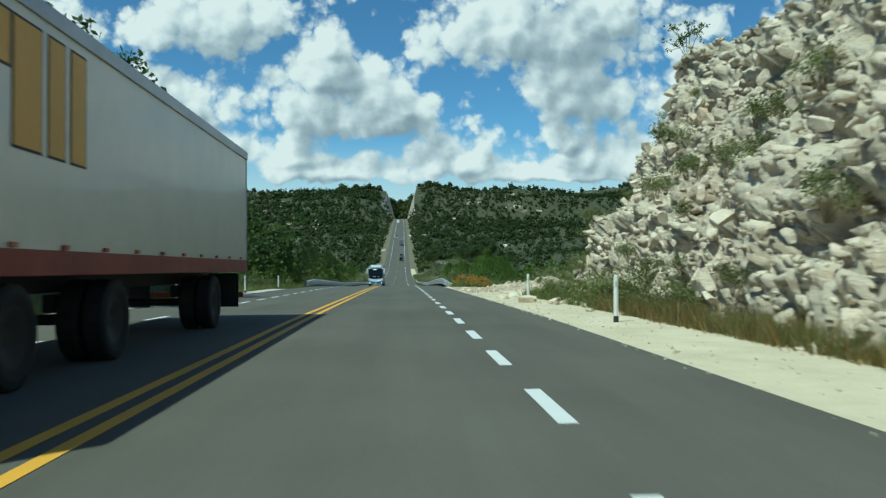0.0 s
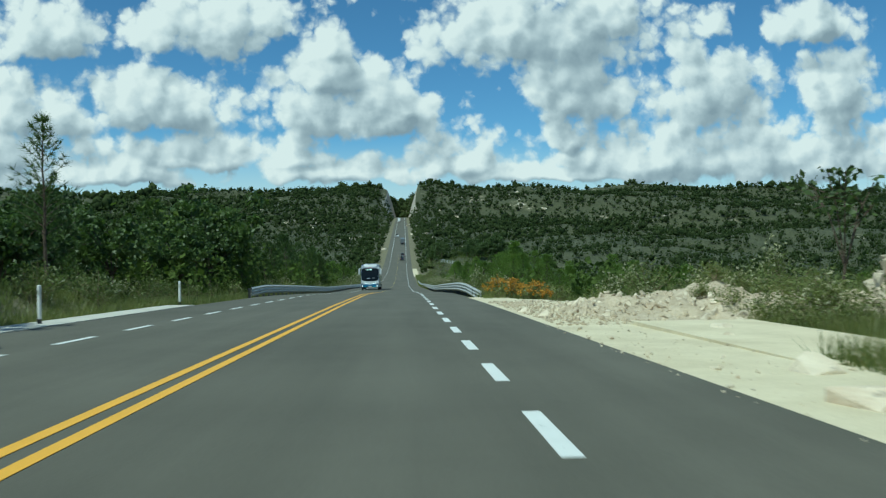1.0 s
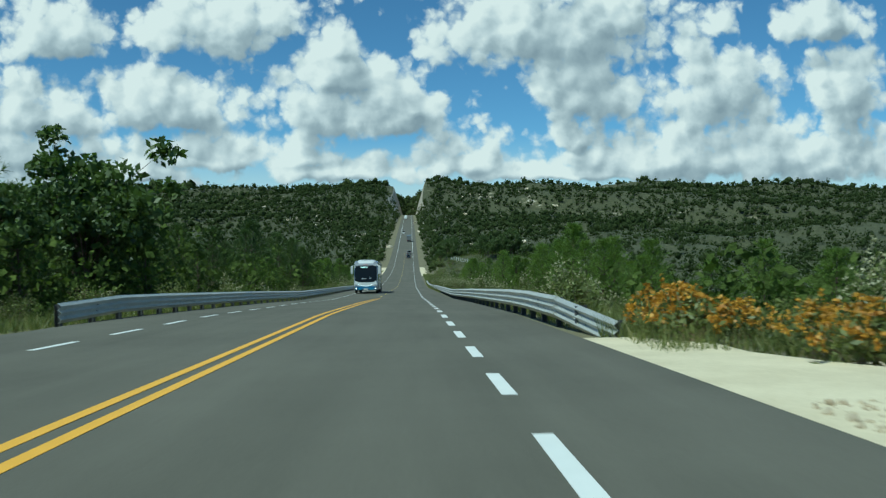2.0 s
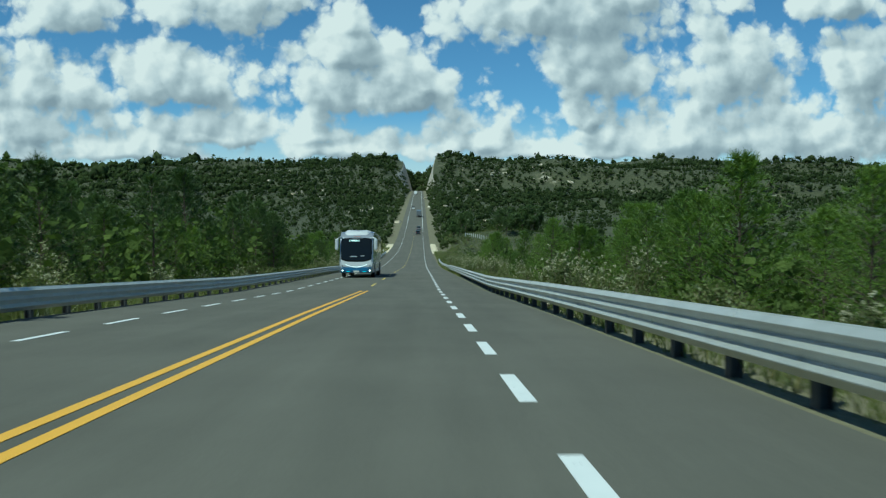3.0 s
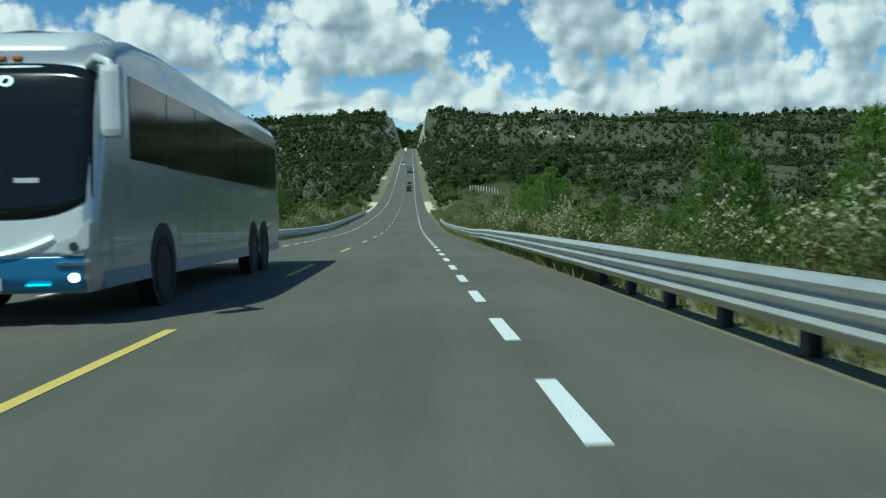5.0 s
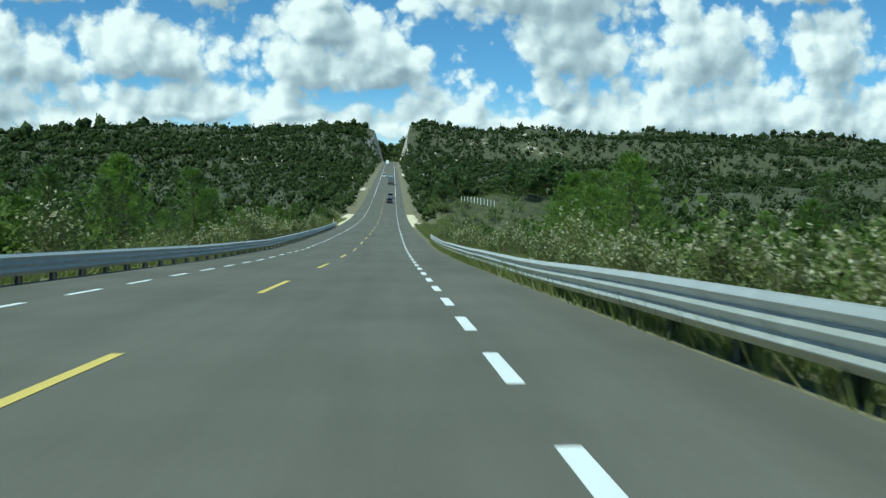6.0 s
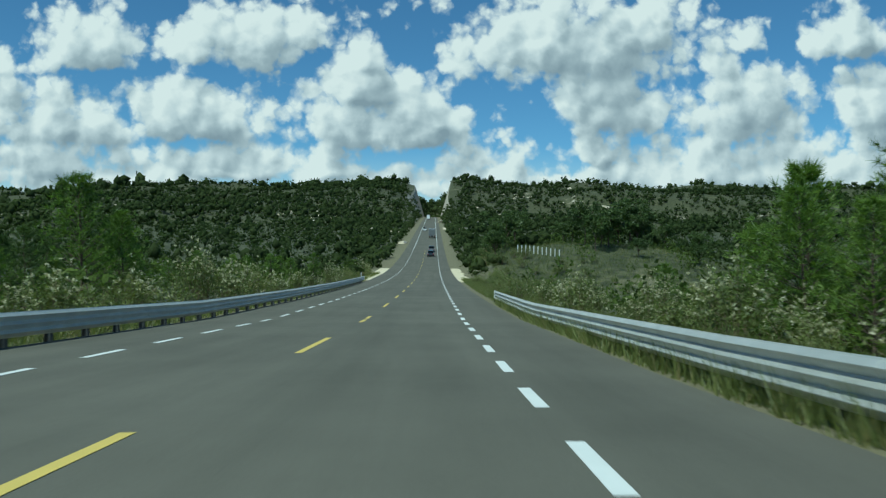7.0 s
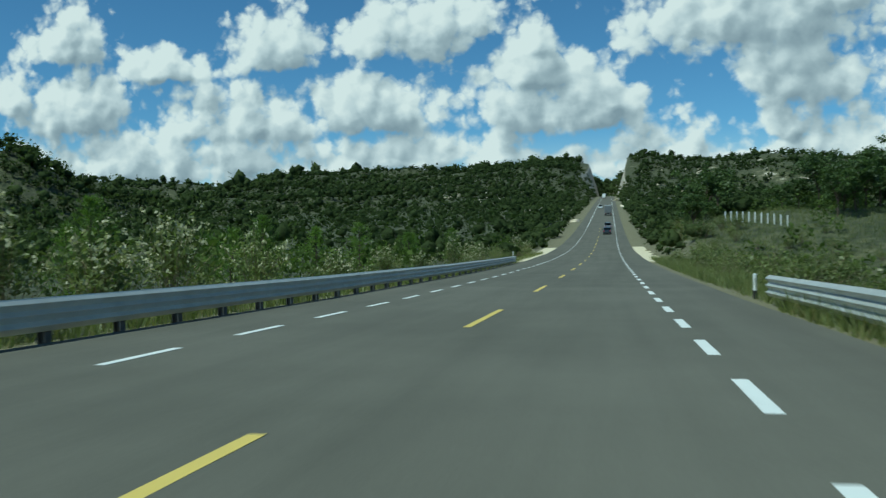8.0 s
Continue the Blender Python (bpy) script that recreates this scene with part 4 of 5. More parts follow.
# east plantation behind the rail
for i, (x, y) in enumerate(scatter(rng, 96, 8.2, 17, 84, 236, 2.2)):
    plant(PINES, i, x, y, rng.uniform(0.50, 0.88) * (0.75 if y < 96 else 0.62 if y > 168 else 1.0))
for i, (x, y) in enumerate(scatter(rng, 26, 18, 38, 80, 240, 4.4)):
    plant(LIGHT_PINES, i, x, y, rng.uniform(0.7, 1.0))
for i, (x, y, h) in enumerate(((9.5, 108, 5.4), (10.2, 114.5, 5.0), (9.3, 117.5, 4.6), (11.0, 119.5, 5.0), (9.6, 123.0, 4.2), (9.0, 133, 4.2), (10.0, 142.8, 4.0), (10.0, 148.2, 4.6),
                               (9.4, 153.0, 4.2), (9.2, 196.5, 5.1), (10.2, 200.7, 5.8), (9.4, 204.5, 4.5), (11.0, 209.5, 5.8), (12.0, 205.0, 5.4), (10.0, 213.6, 5.0), (11.0, 215.6, 6.0), (10.2, 217.8, 4.2), (9.0, 208.0, 4.0))):
    plant_tall(PINES, i, x, y, h)
# west side: darker, taller and denser
for i, (x, y) in enumerate(scatter(rng, 62, -23, -13.6, 84, 196, 2.8)):
    plant(PINES if i % 4 == 0 else DARK_PINES, i, x, y, rng.uniform(0.55, 0.82) * (0.8 if y > 165 else 1.0))
for i, (x, y) in enumerate(scatter(rng, 20, -42, -23, 78, 250, 5.5)):
    plant(LIGHT_PINES if i % 5 or y > 190 else OAKS, i, x, y, rng.uniform(0.7, 1.05))
for i, (x, y) in enumerate(scatter(rng, 14, -24, -14.5, 200, 320, 5.0)):
    plant(LIGHT_PINES, i, x, y, rng.uniform(0.45, 0.75))
for i, (x, y, h) in enumerate(((-16.0, 136.4, 7.2), (-15.0, 153.0, 6.4), (-17.0, 156.5, 7.2), (-18.5, 161.0, 7.0), (-16.0, 165.0, 5.6), (-16.2, 210.8, 5.6), (-17.8, 214.0, 5.4), (-15.0, 222.8, 5.6), (-14.0, 224.4, 4.3), (-15.0, 118.7, 4.2), (-15.2, 227.0, 4.2),
                               (-16.8, 231.0, 3.8), (-20.0, 92.0, 7.4), (-13.4, 245.0, 3.0), (-14.2, 236.0, 2.9))):
    plant_tall(PINES if y > 200 else DARK_PINES, i, x, y, h)
for i, (x, y, h) in enumerate(((-18.0, 98.0, 8.8), (-16.4, 95.0, 6.8), (-14.6, 157.0, 5.4))):
    plant_tall(OAKS, i + 1, x, y, h)
for i, (x, y) in enumerate(scatter(rng, 12, -25, -15.6, 192, 236, 2.8)):
    plant(DARK_PINES, i, x, y, rng.uniform(0.45, 0.62))
# trees on the bank at the start
for i, (x, y) in enumerate(scatter(rng, 16, -30, -15.5, 66, 108, 3.2)):
    plant(OAKS if i % 2 else DARK_PINES, i, x, y, rng.uniform(0.75, 1.05))
for i, (x, y, s) in enumerate(((-13.6, 25.5, 1.0), (-15.0, 27, 1.1), (-13.8, 28, 1.15), (-13.2, 33.5, 0.9), (-13.4, 39, 0.8), (-15.5, 31.5, 1.25), (-14.2, 36, 1.1), (-16.5, 40, 1.15), (-13.6, 44.5, 0.8), (-17, 47, 0.95), (-16, 22, 1.3), (-15, 53.5, 0.7), (-18, 57, 0.8), (-19, 66, 0.9), (-21, 73, 1.0))):
    plant(DARK_PINES if i % 4 == 3 else OAKS, i + i // 4, x, y, s)


SLIM = [tree_from("pine_tree", *pine_data(610, 6.9, 13, 5, 3, 9, 0.1, 0.25, 0.30, 0.36), "dark_needles",
                  "tall slim pine with a bare lower trunk", "pine tree", "dark pines")]
SAPLINGS = [tree_from("sapling", *broad_data(620 + i, 3.4, 0.9, 5, 260, 0.16, 0.03), "broad_leaves",
                      "thin sapling growing out of the rock", "sapling", "saplings") for i in range(2)]
for o in SLIM + SAPLINGS:
    o["used"] = 0
plant(SLIM, 0, -14.5, 60.4, 1.0)
plant(SLIM, 0, 22.8, 207, 1.05)
plant(SAPLINGS, 0, 10.7, 49.5, 1.4, float(road_z(49.5)) - 0.2)
for i, (y, s_up, size) in enumerate(((41.5, 4.2, 0.9), (42.5, 3.2, 0.7), (36.0, 9.6, 0.9), (25.0, 9.8, 0.8), (30.0, 5.2, 0.5), (16.0, 9.9, 0.9))):
    q = cliff_point(y, s_up)
    plant(SAPLINGS, i, q.x + (1.5 if y > 40 else 0.0), y, size, q.z - 0.1)

# shrubs
for i, (x, y) in enumerate(scatter(rng, 60, 3.7, 7.6, 78, 236, 1.5)):
    plant(PALE_SHRUBS if i % 3 else GREEN_SHRUBS, i, x, y, rng.uniform(0.45, 0.85))
for i, (x, y) in enumerate(scatter(rng, 44, -13.2, -10.9, 178, 330, 1.8)):
    plant(PALE_SHRUBS if i % 3 == 0 else GREEN_SHRUBS, i, x, y, rng.uniform(0.6, 1.0))
for i, (x, y) in enumerate(scatter(rng, 26, -13.2, -10.8, 64, 178, 2.2)):
    plant(PALE_SHRUBS if i % 3 == 0 else GREEN_SHRUBS, i, x, y, rng.uniform(0.5, 0.85))
for i, (x, y) in enumerate(scatter(rng, 17, -14.6, -11.2, 26, 76, 1.7)):
    plant(GREEN_SHRUBS, i, x, y, rng.uniform(0.5, 0.95))
for i, (x, y) in enumerate(scatter(rng, 24, 3.6, 8.5, 239, 290, 1.7)):
    plant(GREEN_SHRUBS, i, x, y, rng.uniform(0.6, 0.95))
for i, (x, y) in enumerate(scatter(rng, 11, 3.4, 6.5, 64, 78, 1.1)):
    plant(ORANGE_SHRUBS if i % 3 else GREEN_SHRUBS, i, x, y, rng.uniform(0.6, 1.0))
for i, (x, y) in enumerate(scatter(rng, 15, 8.5, 30, 46, 84, 2.2)):
    plant(GREEN_SHRUBS if i % 3 else PALE_SHRUBS, i, x, y, rng.uniform(0.7, 1.2))
for i, (x, y) in enumerate(scatter(rng, 34, 8.5, 34, 238, 302, 2.6)):
    plant(LIGHT_PINES if y < 280 and i % 2 else GREEN_SHRUBS, i, x, y, rng.uniform(0.42, 0.72))
for i, (x, y) in enumerate(scatter(rng, 15, 6.5, 12, 285, 345, 1.9)):
    plant(GREEN_SHRUBS, i, x, y, rng.uniform(0.7, 1.3))
for i, (x, y) in enumerate(scatter(rng, 18, 20, 50, 306, 350, 3.0)):
    plant(OAKS, i, x, y, rng.uniform(0.5, 0.9))
for i, (x, y) in enumerate(scatter(rng, 26, 9.4, 17, 43, 62, 1.2)):
    plant(GREEN_SHRUBS if i % 5 else PALE_SHRUBS, i, x, y, rng.uniform(0.5, 0.95), float(road_z(y)) - 0.25)
for i, (x, y) in enumerate(scatter(rng, 34, 5.0, 8.8, 164, 234, 1.3)):
    plant(PALE_SHRUBS, i, x, y, rng.uniform(0.5, 0.85))
for i, (x, y) in enumerate(scatter(rng, 15, 8.0, 24, 294, 308, 1.6)):
    plant(GREEN_SHRUBS, i, x, y, rng.uniform(0.45, 0.8))
for i, (x, y, z) in enumerate(((8.6, 320, 1.0), (10.6, 325, 1.1), (12.6, 330, 1.0), (23, 322, 1.0), (26, 318, 1.3), (29, 325, 1.2), (32, 330, 1.3))):
    plant(OAKS, i, x, y, z)
for i, (x, y) in enumerate(scatter(rng, 20, 6.2, 9.6, 47, 64, 0.9)):
    plant(GREEN_SHRUBS if i % 4 else PALE_SHRUBS, i, x, y, rng.uniform(0.28, 0.6), heap_z(x, y))
for i, (x, y) in enumerate(scatter(rng, 22, 6.9, 11.5, 38.5, 47.5, 0.8)):
    plant(GREEN_SHRUBS if i % 6 else PALE_SHRUBS, i, x, y, rng.uniform(0.4, 0.8), float(road_z(y)) - 0.25)
for i, (x, y, k) in enumerate(((-11.8, 232.5, 1.15), (-12.0, 236.0, 1.2), (-11.7, 240.5, 1.0), (-12.3, 229.0, 1.1), (-12.0, 249.0, 0.9), (-11.8, 256.0, 0.9))):
    plant(PALE_SHRUBS, i, x, y, k)
# plants on and below the rock face
for i, (x, y) in enumerate(scatter(rng, 36, 4.4, 6.0, 5, 36, 0.6)):
    plant(ORANGE_SHRUBS if y < 14 and i % 2 else GREEN_SHRUBS, i, x, y, rng.uniform(0.3, 0.72), float(road_z(y)) - 0.05)
for i in range(46):
    y, s = rng.uniform(6, 42), rng.uniform(0.6, 8.6)
    p = cliff_point(y, s)
    plant(GREEN_SHRUBS, i, p.x - 0.25, y, rng.uniform(0.25, 0.55), p.z + 0.1, 0.0, 0.3)


for o in PINES + DARK_PINES + LIGHT_PINES + OAKS + SLIM + SAPLINGS + PALE_SHRUBS + GREEN_SHRUBS + ORANGE_SHRUBS:
    if not o["used"]:
        for c in list(o.children):
            bpy.data.objects.remove(c)
        bpy.data.objects.remove(o)


# grass and weeds
def grass_patch(name, n, place, height, label, seed, cover="grass_blades"):
    r = np.random.RandomState(seed)
    pts = place(r, n)
    clump = np.repeat(pts, 5, 0) + r.normal(size=(n * 5, 3)) * (0.07, 0.07, 0)
    ob = place_mesh(name, fast_mesh(name, *blade_tris(r, clump, height, 0.022)), cover)
    tagged(ob, label, "grass", kind="stuff")


def verge(x0, x1, y0, y1, floor=None):
    def f(r, n):
        x, y = x0 + (x1 - x0) * r.rand(n) ** 1.3, y0 + (y1 - y0) * r.rand(n)
        return np.stack([x, y, (land_z(x, y) if floor is None else road_z(y) + floor) - 0.03], 1)
    return f


grass_patch("verge_grass", 16000, verge(2.75, 7.5, 66, 300), 0.5, "tall mixed green and dry grass along the verge", 1)
grass_patch("verge_grass", 3600, verge(2.5, 3.3, 150, 236), 0.5, "weeds growing up under the guard rail", 9)
grass_patch("verge_grass", 12000, verge(-9.95, -13.5, 62, 330), 0.45, "tall mixed green and dry grass along the verge", 2)
grass_patch("verge_grass", 5200, verge(4.2, 6.4, 2, 38, -0.05), 0.45, "green grass at the foot of the rock face", 3)
grass_patch("verge_grass", 1900, verge(4.1, 5.6, 2, 24, -0.05), 0.5, "rusty dry grass at the foot of the rock face", 8, "rusty_grass")
grass_patch("verge_grass", 5000, verge(-10.6, -15, 20, 66), 0.45, "dry grass on the low bank", 4)
grass_patch("verge_grass", 7000, verge(7.5, 42, 294, 338), 0.55, "yellow-green grass on the field by the fence", 6)
grass_patch("verge_grass", 2600, verge(6.8, 12, 38, 48, -0.22), 0.5, "green grass behind the sand apron", 7)
grass_patch("verge_grass", 7000, verge(8.5, 26, 47, 84), 0.6, "tall grass beyond the rubble", 5)


# ================= far woods =================
def ball(steps):
    """Verts and triangles of an octahedron split once or twice, on the unit sphere."""
    bm = bmesh.new()
    bmesh.ops.create_icosphere(bm, subdivisions=steps, radius=1.0)
    v = np.array([p.co[:] for p in bm.verts])
    f = np.array([[p.index for p in t.verts] for t in bm.faces])
    bm.free()
    return v, f


def woods(name, xy, size, quads, leaf, label, seed, tall=None, cover="woodland_leaves", steps=1, core=0.8, stem=0.0):
    """Many trees as one mesh: uneven rounded crowns of several lobes, with ragged leaf clumps round them."""
    r = np.random.RandomState(seed)
    xy = np.asarray(xy)
    n = len(xy)
    s = size * np.exp(r.normal(-0.18, 0.46, n)).clip(0.35, 1.7)
    if tall is not None:
        s = s * tall
    h = s * r.uniform(0.6, 1.15, n)
    base = land_z(xy[:, 0], xy[:, 1])
    c = np.stack([xy[:, 0], xy[:, 1], base + h * (0.50 + stem)], 1)
    q = r.normal(size=(n, quads, 3))
    q *= (0.75 + 0.4 * r.rand(n, quads, 1)) / np.linalg.norm(q, axis=2, keepdims=True)
    rad = np.stack([s * 0.48, s * 0.48, h * 0.50], 1)
    pts = (c[:, None, :] + q * rad[:, None, :]).reshape(-1, 3)
    big = np.repeat(s, quads) / size
    v, f = leaf_quads(r, pts, leaf, leaf * 0.75)
    mid = v.reshape(-1, 4, 3).mean(1, keepdims=True)
    v = (mid + (v.reshape(-1, 4, 3) - mid) * big[:, None, None]).reshape(-1, 3)
    tris = np.concatenate([f[:, (0, 1, 2)], f[:, (0, 2, 3)]])
    bv, bf = ball(steps)
    lumps = bv[None] * (1 + r.uniform(-0.45, 0.35, (n, len(bv), 1)))
    bl = c[:, None, :] + lumps * (rad * max(core, 0.01))[:, None, :]
    bt = (np.arange(n)[:, None, None] * len(bv) + bf[None]).reshape(-1, 3)
    if core > 0:
        v = np.concatenate([v, bl.reshape(-1, 3)])
        tris = np.concatenate([tris, bt + n * quads * 4])
    if stem > 0:  # three-sided trunks under the raised crowns
        a = np.arange(3) * 2.094
        foot = np.stack([np.cos(a), np.sin(a), 0 * a], 1)[None] * (s * 0.05)[:, None, None] + np.stack([xy[:, 0], xy[:, 1], base - 0.3], 1)[:, None]
        top = foot + np.stack([0 * h, 0 * h, h * (0.4 + stem) + 0.3], 1)[:, None]
        k = (len(v) + np.arange(n) * 6)[:, None]
        v = np.concatenate([v, np.concatenate([foot, top], 1).reshape(-1, 3)])
        for i, j in ((0, 1), (1, 2), (2, 0)):
            tris = np.concatenate([tris, np.concatenate([k + i, k + j, k + j + 3], 1), np.concatenate([k + i, k + j + 3, k + i + 3], 1)])
    tagged(place_mesh(name, fast_mesh(name, v, tris), cover), label, "woodland", kind="stuff")


def wood_places(rng, n, y0, y1, keep, side=16):
    pts = []
    while len(pts) < n:
        y = rng.uniform(y0, y1, n)
        x = rng.uniform(-0.86, 0.70, n) * (y + 40)
        dens = 0.5 + 0.5 * np.sin(x * 0.021 + 1.7 * np.sin(y * 0.013)) * np.sin(y * 0.024 + 1.2 * np.sin(x * 0.017)) + 0.25 * np.sin(x * 0.11) * np.sin(y * 0.09)
        ok = (np.abs(x - MID) > side + 0.012 * y) & (rng.rand(n) < keep + (1 - keep) * dens)
        pts += list(zip(x[ok], y[ok]))
    return np.array(pts[:n])


rng = np.random.RandomState(31)
woods("woodland", wood_places(rng, 900, 95, 330, 0.5, 40), 3.4, 64, 0.50, "mixed scrub woodland in the valley", 1, steps=1, core=0.42)
woods("woodland", wood_places(rng, 5800, 330, 640, 0.7, 9), 3.6, 24, 0.70, "scrub woodland on the lower slope", 2, steps=1, core=0.5)
woods("woodland", wood_places(rng, 21000, 640, 1200, 0.78, 11), 4.3, 13, 1.15, "dark woodland covering the far hillside", 3, steps=1, core=0.64)
woods("woodland", wood_places(rng, 3200, 1230, 2300, 0.7, 30), 8.0, 5, 3.0, "dark woodland on the farthest ridge", 4)
west = [(rng.uniform(-1350, -260), rng.uniform(720, 1800)) for _ in range(3600)]
woods("woodland", west, 9.5, 6, 2.6, "dark woodland on the western slopes", 9)
gap = [(rng.uniform(-34, 28), 1336 + 120 * rng.rand() ** 2) for _ in range(520)]
woods("woodland", gap, 6.5, 10, 2.0, "dark trees closing the view behind the cutting", 8)
# taller trees along the skyline
ridge = []
for _ in range(900):
    x = rng.uniform(-330, 640)
    y = (1150 if x > 10 else 880 + 1.0 * max(0.0, x + 240)) + rng.normal() * 28
    if abs(x - MID) > 24:
        ridge.append((x, y))
woods("woodland", ridge[::2], 6.2, 14, 1.6, "taller trees standing along the skyline", 7, rng.uniform(0.6, 1.25, len(ridge[::2])))
woods("woodland", ridge[1::2], 4.6, 14, 1.3, "pines on bare stems along the skyline", 12, rng.uniform(0.6, 1.2, len(ridge[1::2])), stem=0.4)
hump = [(-335 + 62 * rng.normal(), 590 + 50 * rng.normal()) for _ in range(900)]
woods("woodland", hump, 6.4, 30, 1.25, "dark woodland on a steep wooded hump", 13, core=0.55, stem=0.2)
# low scrub and young growth under the trees beside the road
near = [(rng.uniform(7, 46) if rng.rand() < 0.5 else rng.uniform(-52, -13), rng.uniform(70, 345)) for _ in range(1500)]
near = [p for p in near if not (9 < p[0] < 20 and 300 < p[1] < 322)]
woods("undergrowth", near, 1.6, 48, 0.28, "low green scrub between the roadside trees", 5, None, "scrub_leaves", 1, 0.0)
for x0, x1, y0, y1, n, size, label in ((-25, -13.6, 82, 205, 420, 3.4, "dense dark undergrowth between the western pines"),
                                     (9.6, 22, 84, 236, 300, 2.3, "dense green undergrowth between the young pines")):
    woods("undergrowth", [(rng.uniform(x0, x1), rng.uniform(y0, y1)) for _ in range(n)], size, 90, 0.30, label, n, None, "scrub_leaves", 1, 0.0)
edge = [(ROAD_R + rng.uniform(3, 16) if rng.rand() < 0.5 else ROAD_L - rng.uniform(3, 16), rng.uniform(300, 980)) for _ in range(1800)]
edge = [p for p in edge if not (9 < p[0] < 20 and 300 < p[1] < 322)]
woods("undergrowth", edge, 1.8, 16, 0.5, "scrub growing along the climbing road", 6)


def outcrop(x, y, size, tilt):
    ob = place_mesh("rock_outcrop", STONES[int(abs(x * 7 + y)) % 7])
    ob.matrix_world = Matrix.Translation((x, y, float(land_z(x, y)) + 0.1 * size)) @ Euler((tilt, 0.2, x)).to_matrix().to_4x4() @ Matrix.Diagonal((size * 1.5, size, size * 0.55, 1))
    tagged(ob, "pale weathered rock showing through the hillside scrub", "rock outcrop", "hillside rocks")


r = np.random.RandomState(77)
for x0, y0, spread, n in ((-80, 722, 12, 9), (-62, 690, 10, 4), (74, 1000, 16, 10), (55, 900, 22, 8), (95, 940, 30, 8), (30, 760, 18, 7), (140, 1010, 35, 8), (-19, 480, 6, 6), (-22, 560, 8, 6), (16, 620, 6, 5),
                        (230, 1040, 50, 7), (-150, 800, 40, 7), (40, 560, 14, 6)):
    for _ in range(n):
        outcrop(x0 + r.normal() * spread, y0 + r.normal() * spread * 1.3, r.uniform(0.9, 2.6), r.uniform(-0.5, 0.3))


# ================= vehicles =================
def plain(name, colour, rough=0.4, metal=0.0, coat=0.0, dirt=0.12):
    """Painted or moulded surfaces with faint dirt."""
    m, N, b = surface(name, rough, metal)
    p = coords(N)
    f = N.math("ADD", N.math("MULTIPLY", N.noise(p, 1.3, 5, 0.65), 0.7), N.math("MULTIPLY", N.noise(p, 14, 4, 0.6), 0.3))
    N.link(N.ramp(f, (0.35, tuple(c * (1 - 2 * dirt) for c in colour)), (0.65, colour)), b.inputs["Base Color"])
    b.inputs["Coat Weight"].default_value = coat
    bump(N, b, N.noise(p, 40, 2, 0.5), 0.03, 0.003)
    return m


def lit(name, colour, strength):
    m, N, b = surface(name, 0.4)
    b.inputs["Base Color"].default_value = (*colour, 1)
    b.inputs["Emission Color"].default_value, b.inputs["Emission Strength"].default_value = (*colour, 1), strength
    return m


plain("trailer_white", (0.74, 0.71, 0.62), 0.35, 0, 0.2, 0.06)
plain("rail_red", (0.30, 0.055, 0.035), 0.6, 0, 0, 0.2)
plain("gold_paint", (0.74, 0.43, 0.07), 0.5, 0, 0, 0.08)
plain("dark_outline", (0.06, 0.05, 0.03), 0.6)
plain("rubber", (0.018, 0.018, 0.018), 0.85)
plain("chassis", (0.02, 0.02, 0.021), 0.7)
plain("rim_steel", (0.45, 0.45, 0.46), 0.4, 0.8)
plain("chrome", (0.75, 0.76, 0.78), 0.12, 1.0, 0, 0.02)
plain("bus_silver", (0.42, 0.44, 0.46), 0.25, 0.5, 0.5, 0.05)
plain("bus_white", (0.56, 0.57, 0.57), 0.3, 0, 0.5, 0.04)
plain("bus_blue", (0.035, 0.16, 0.33), 0.3, 0.1, 0.5, 0.06)
plain("dark_glass", (0.008, 0.010, 0.011), 0.08, 0, 0.0, 0.02)
MATS["dark_glass"].node_tree.nodes["Principled BSDF"].inputs["Specular IOR Level"].default_value = 0.3
plain("amber", (0.45, 0.13, 0.02), 0.35)
plain("red_lens", (0.35, 0.02, 0.015), 0.3)
plain("clear_lens", (0.7, 0.72, 0.74), 0.12, 0.3)
plain("car_dark", (0.03, 0.035, 0.045), 0.25, 0.2, 0.8)
plain("car_white", (0.75, 0.76, 0.76), 0.28, 0, 0.8, 0.03)
plain("car_grey", (0.22, 0.23, 0.24), 0.3, 0.3, 0.8)
plain("plate", (0.6, 0.6, 0.55), 0.5)
lit("led_text", (0.75, 1.0, 0.95), 0.75)
lit("head_lamp", (1.0, 0.97, 0.9), 3.0)
# glow standing in for sky reflected in the coach's chrome trim
lit("trim_glow", (0.9, 1.0, 1.0), 0.9)
lit("cyan_lamp", (0.1, 0.75, 0.9), 0.7)


def ring(bm, m, section, seg=28):
    """Turns a closed (radius, offset) section round the local x axis."""
    rows = []
    for i in range(seg):
        a = 2 * math.pi * i / seg
        rows.append([bm.verts.new(m @ Vector((o, math.cos(a) * r, math.sin(a) * r))) for r, o in section])
    n = len(section)
    for i in range(seg):
        p, q = rows[i], rows[(i + 1) % seg]
        for k in range(n):
            bm.faces.new((p[k], p[(k + 1) % n], q[(k + 1) % n], q[k]))
    bmesh.ops.recalc_face_normals(bm, faces=bm.faces[:])
    return bm


def wheel(parent, x, y, r, w, rim="rim_steel"):
    hub = place_mesh("wheel", part_mesh_tyre(r, w), "rubber", parent)
    hub.location = (x, y, r)
    bm = bmesh.new()
    ring(bm, Matrix(), [(r * 0.62, -w * 0.40), (r * 0.62, w * 0.40), (r * 0.50, w * 0.34), (r * 0.18, w * 0.12), (r * 0.001, w * 0.12), (r * 0.001, -w * 0.12), (r * 0.18, -w * 0.12), (r * 0.50, -w * 0.34)], 24)
    part("rim", bm, rim, hub, "steel rim")
    return hub


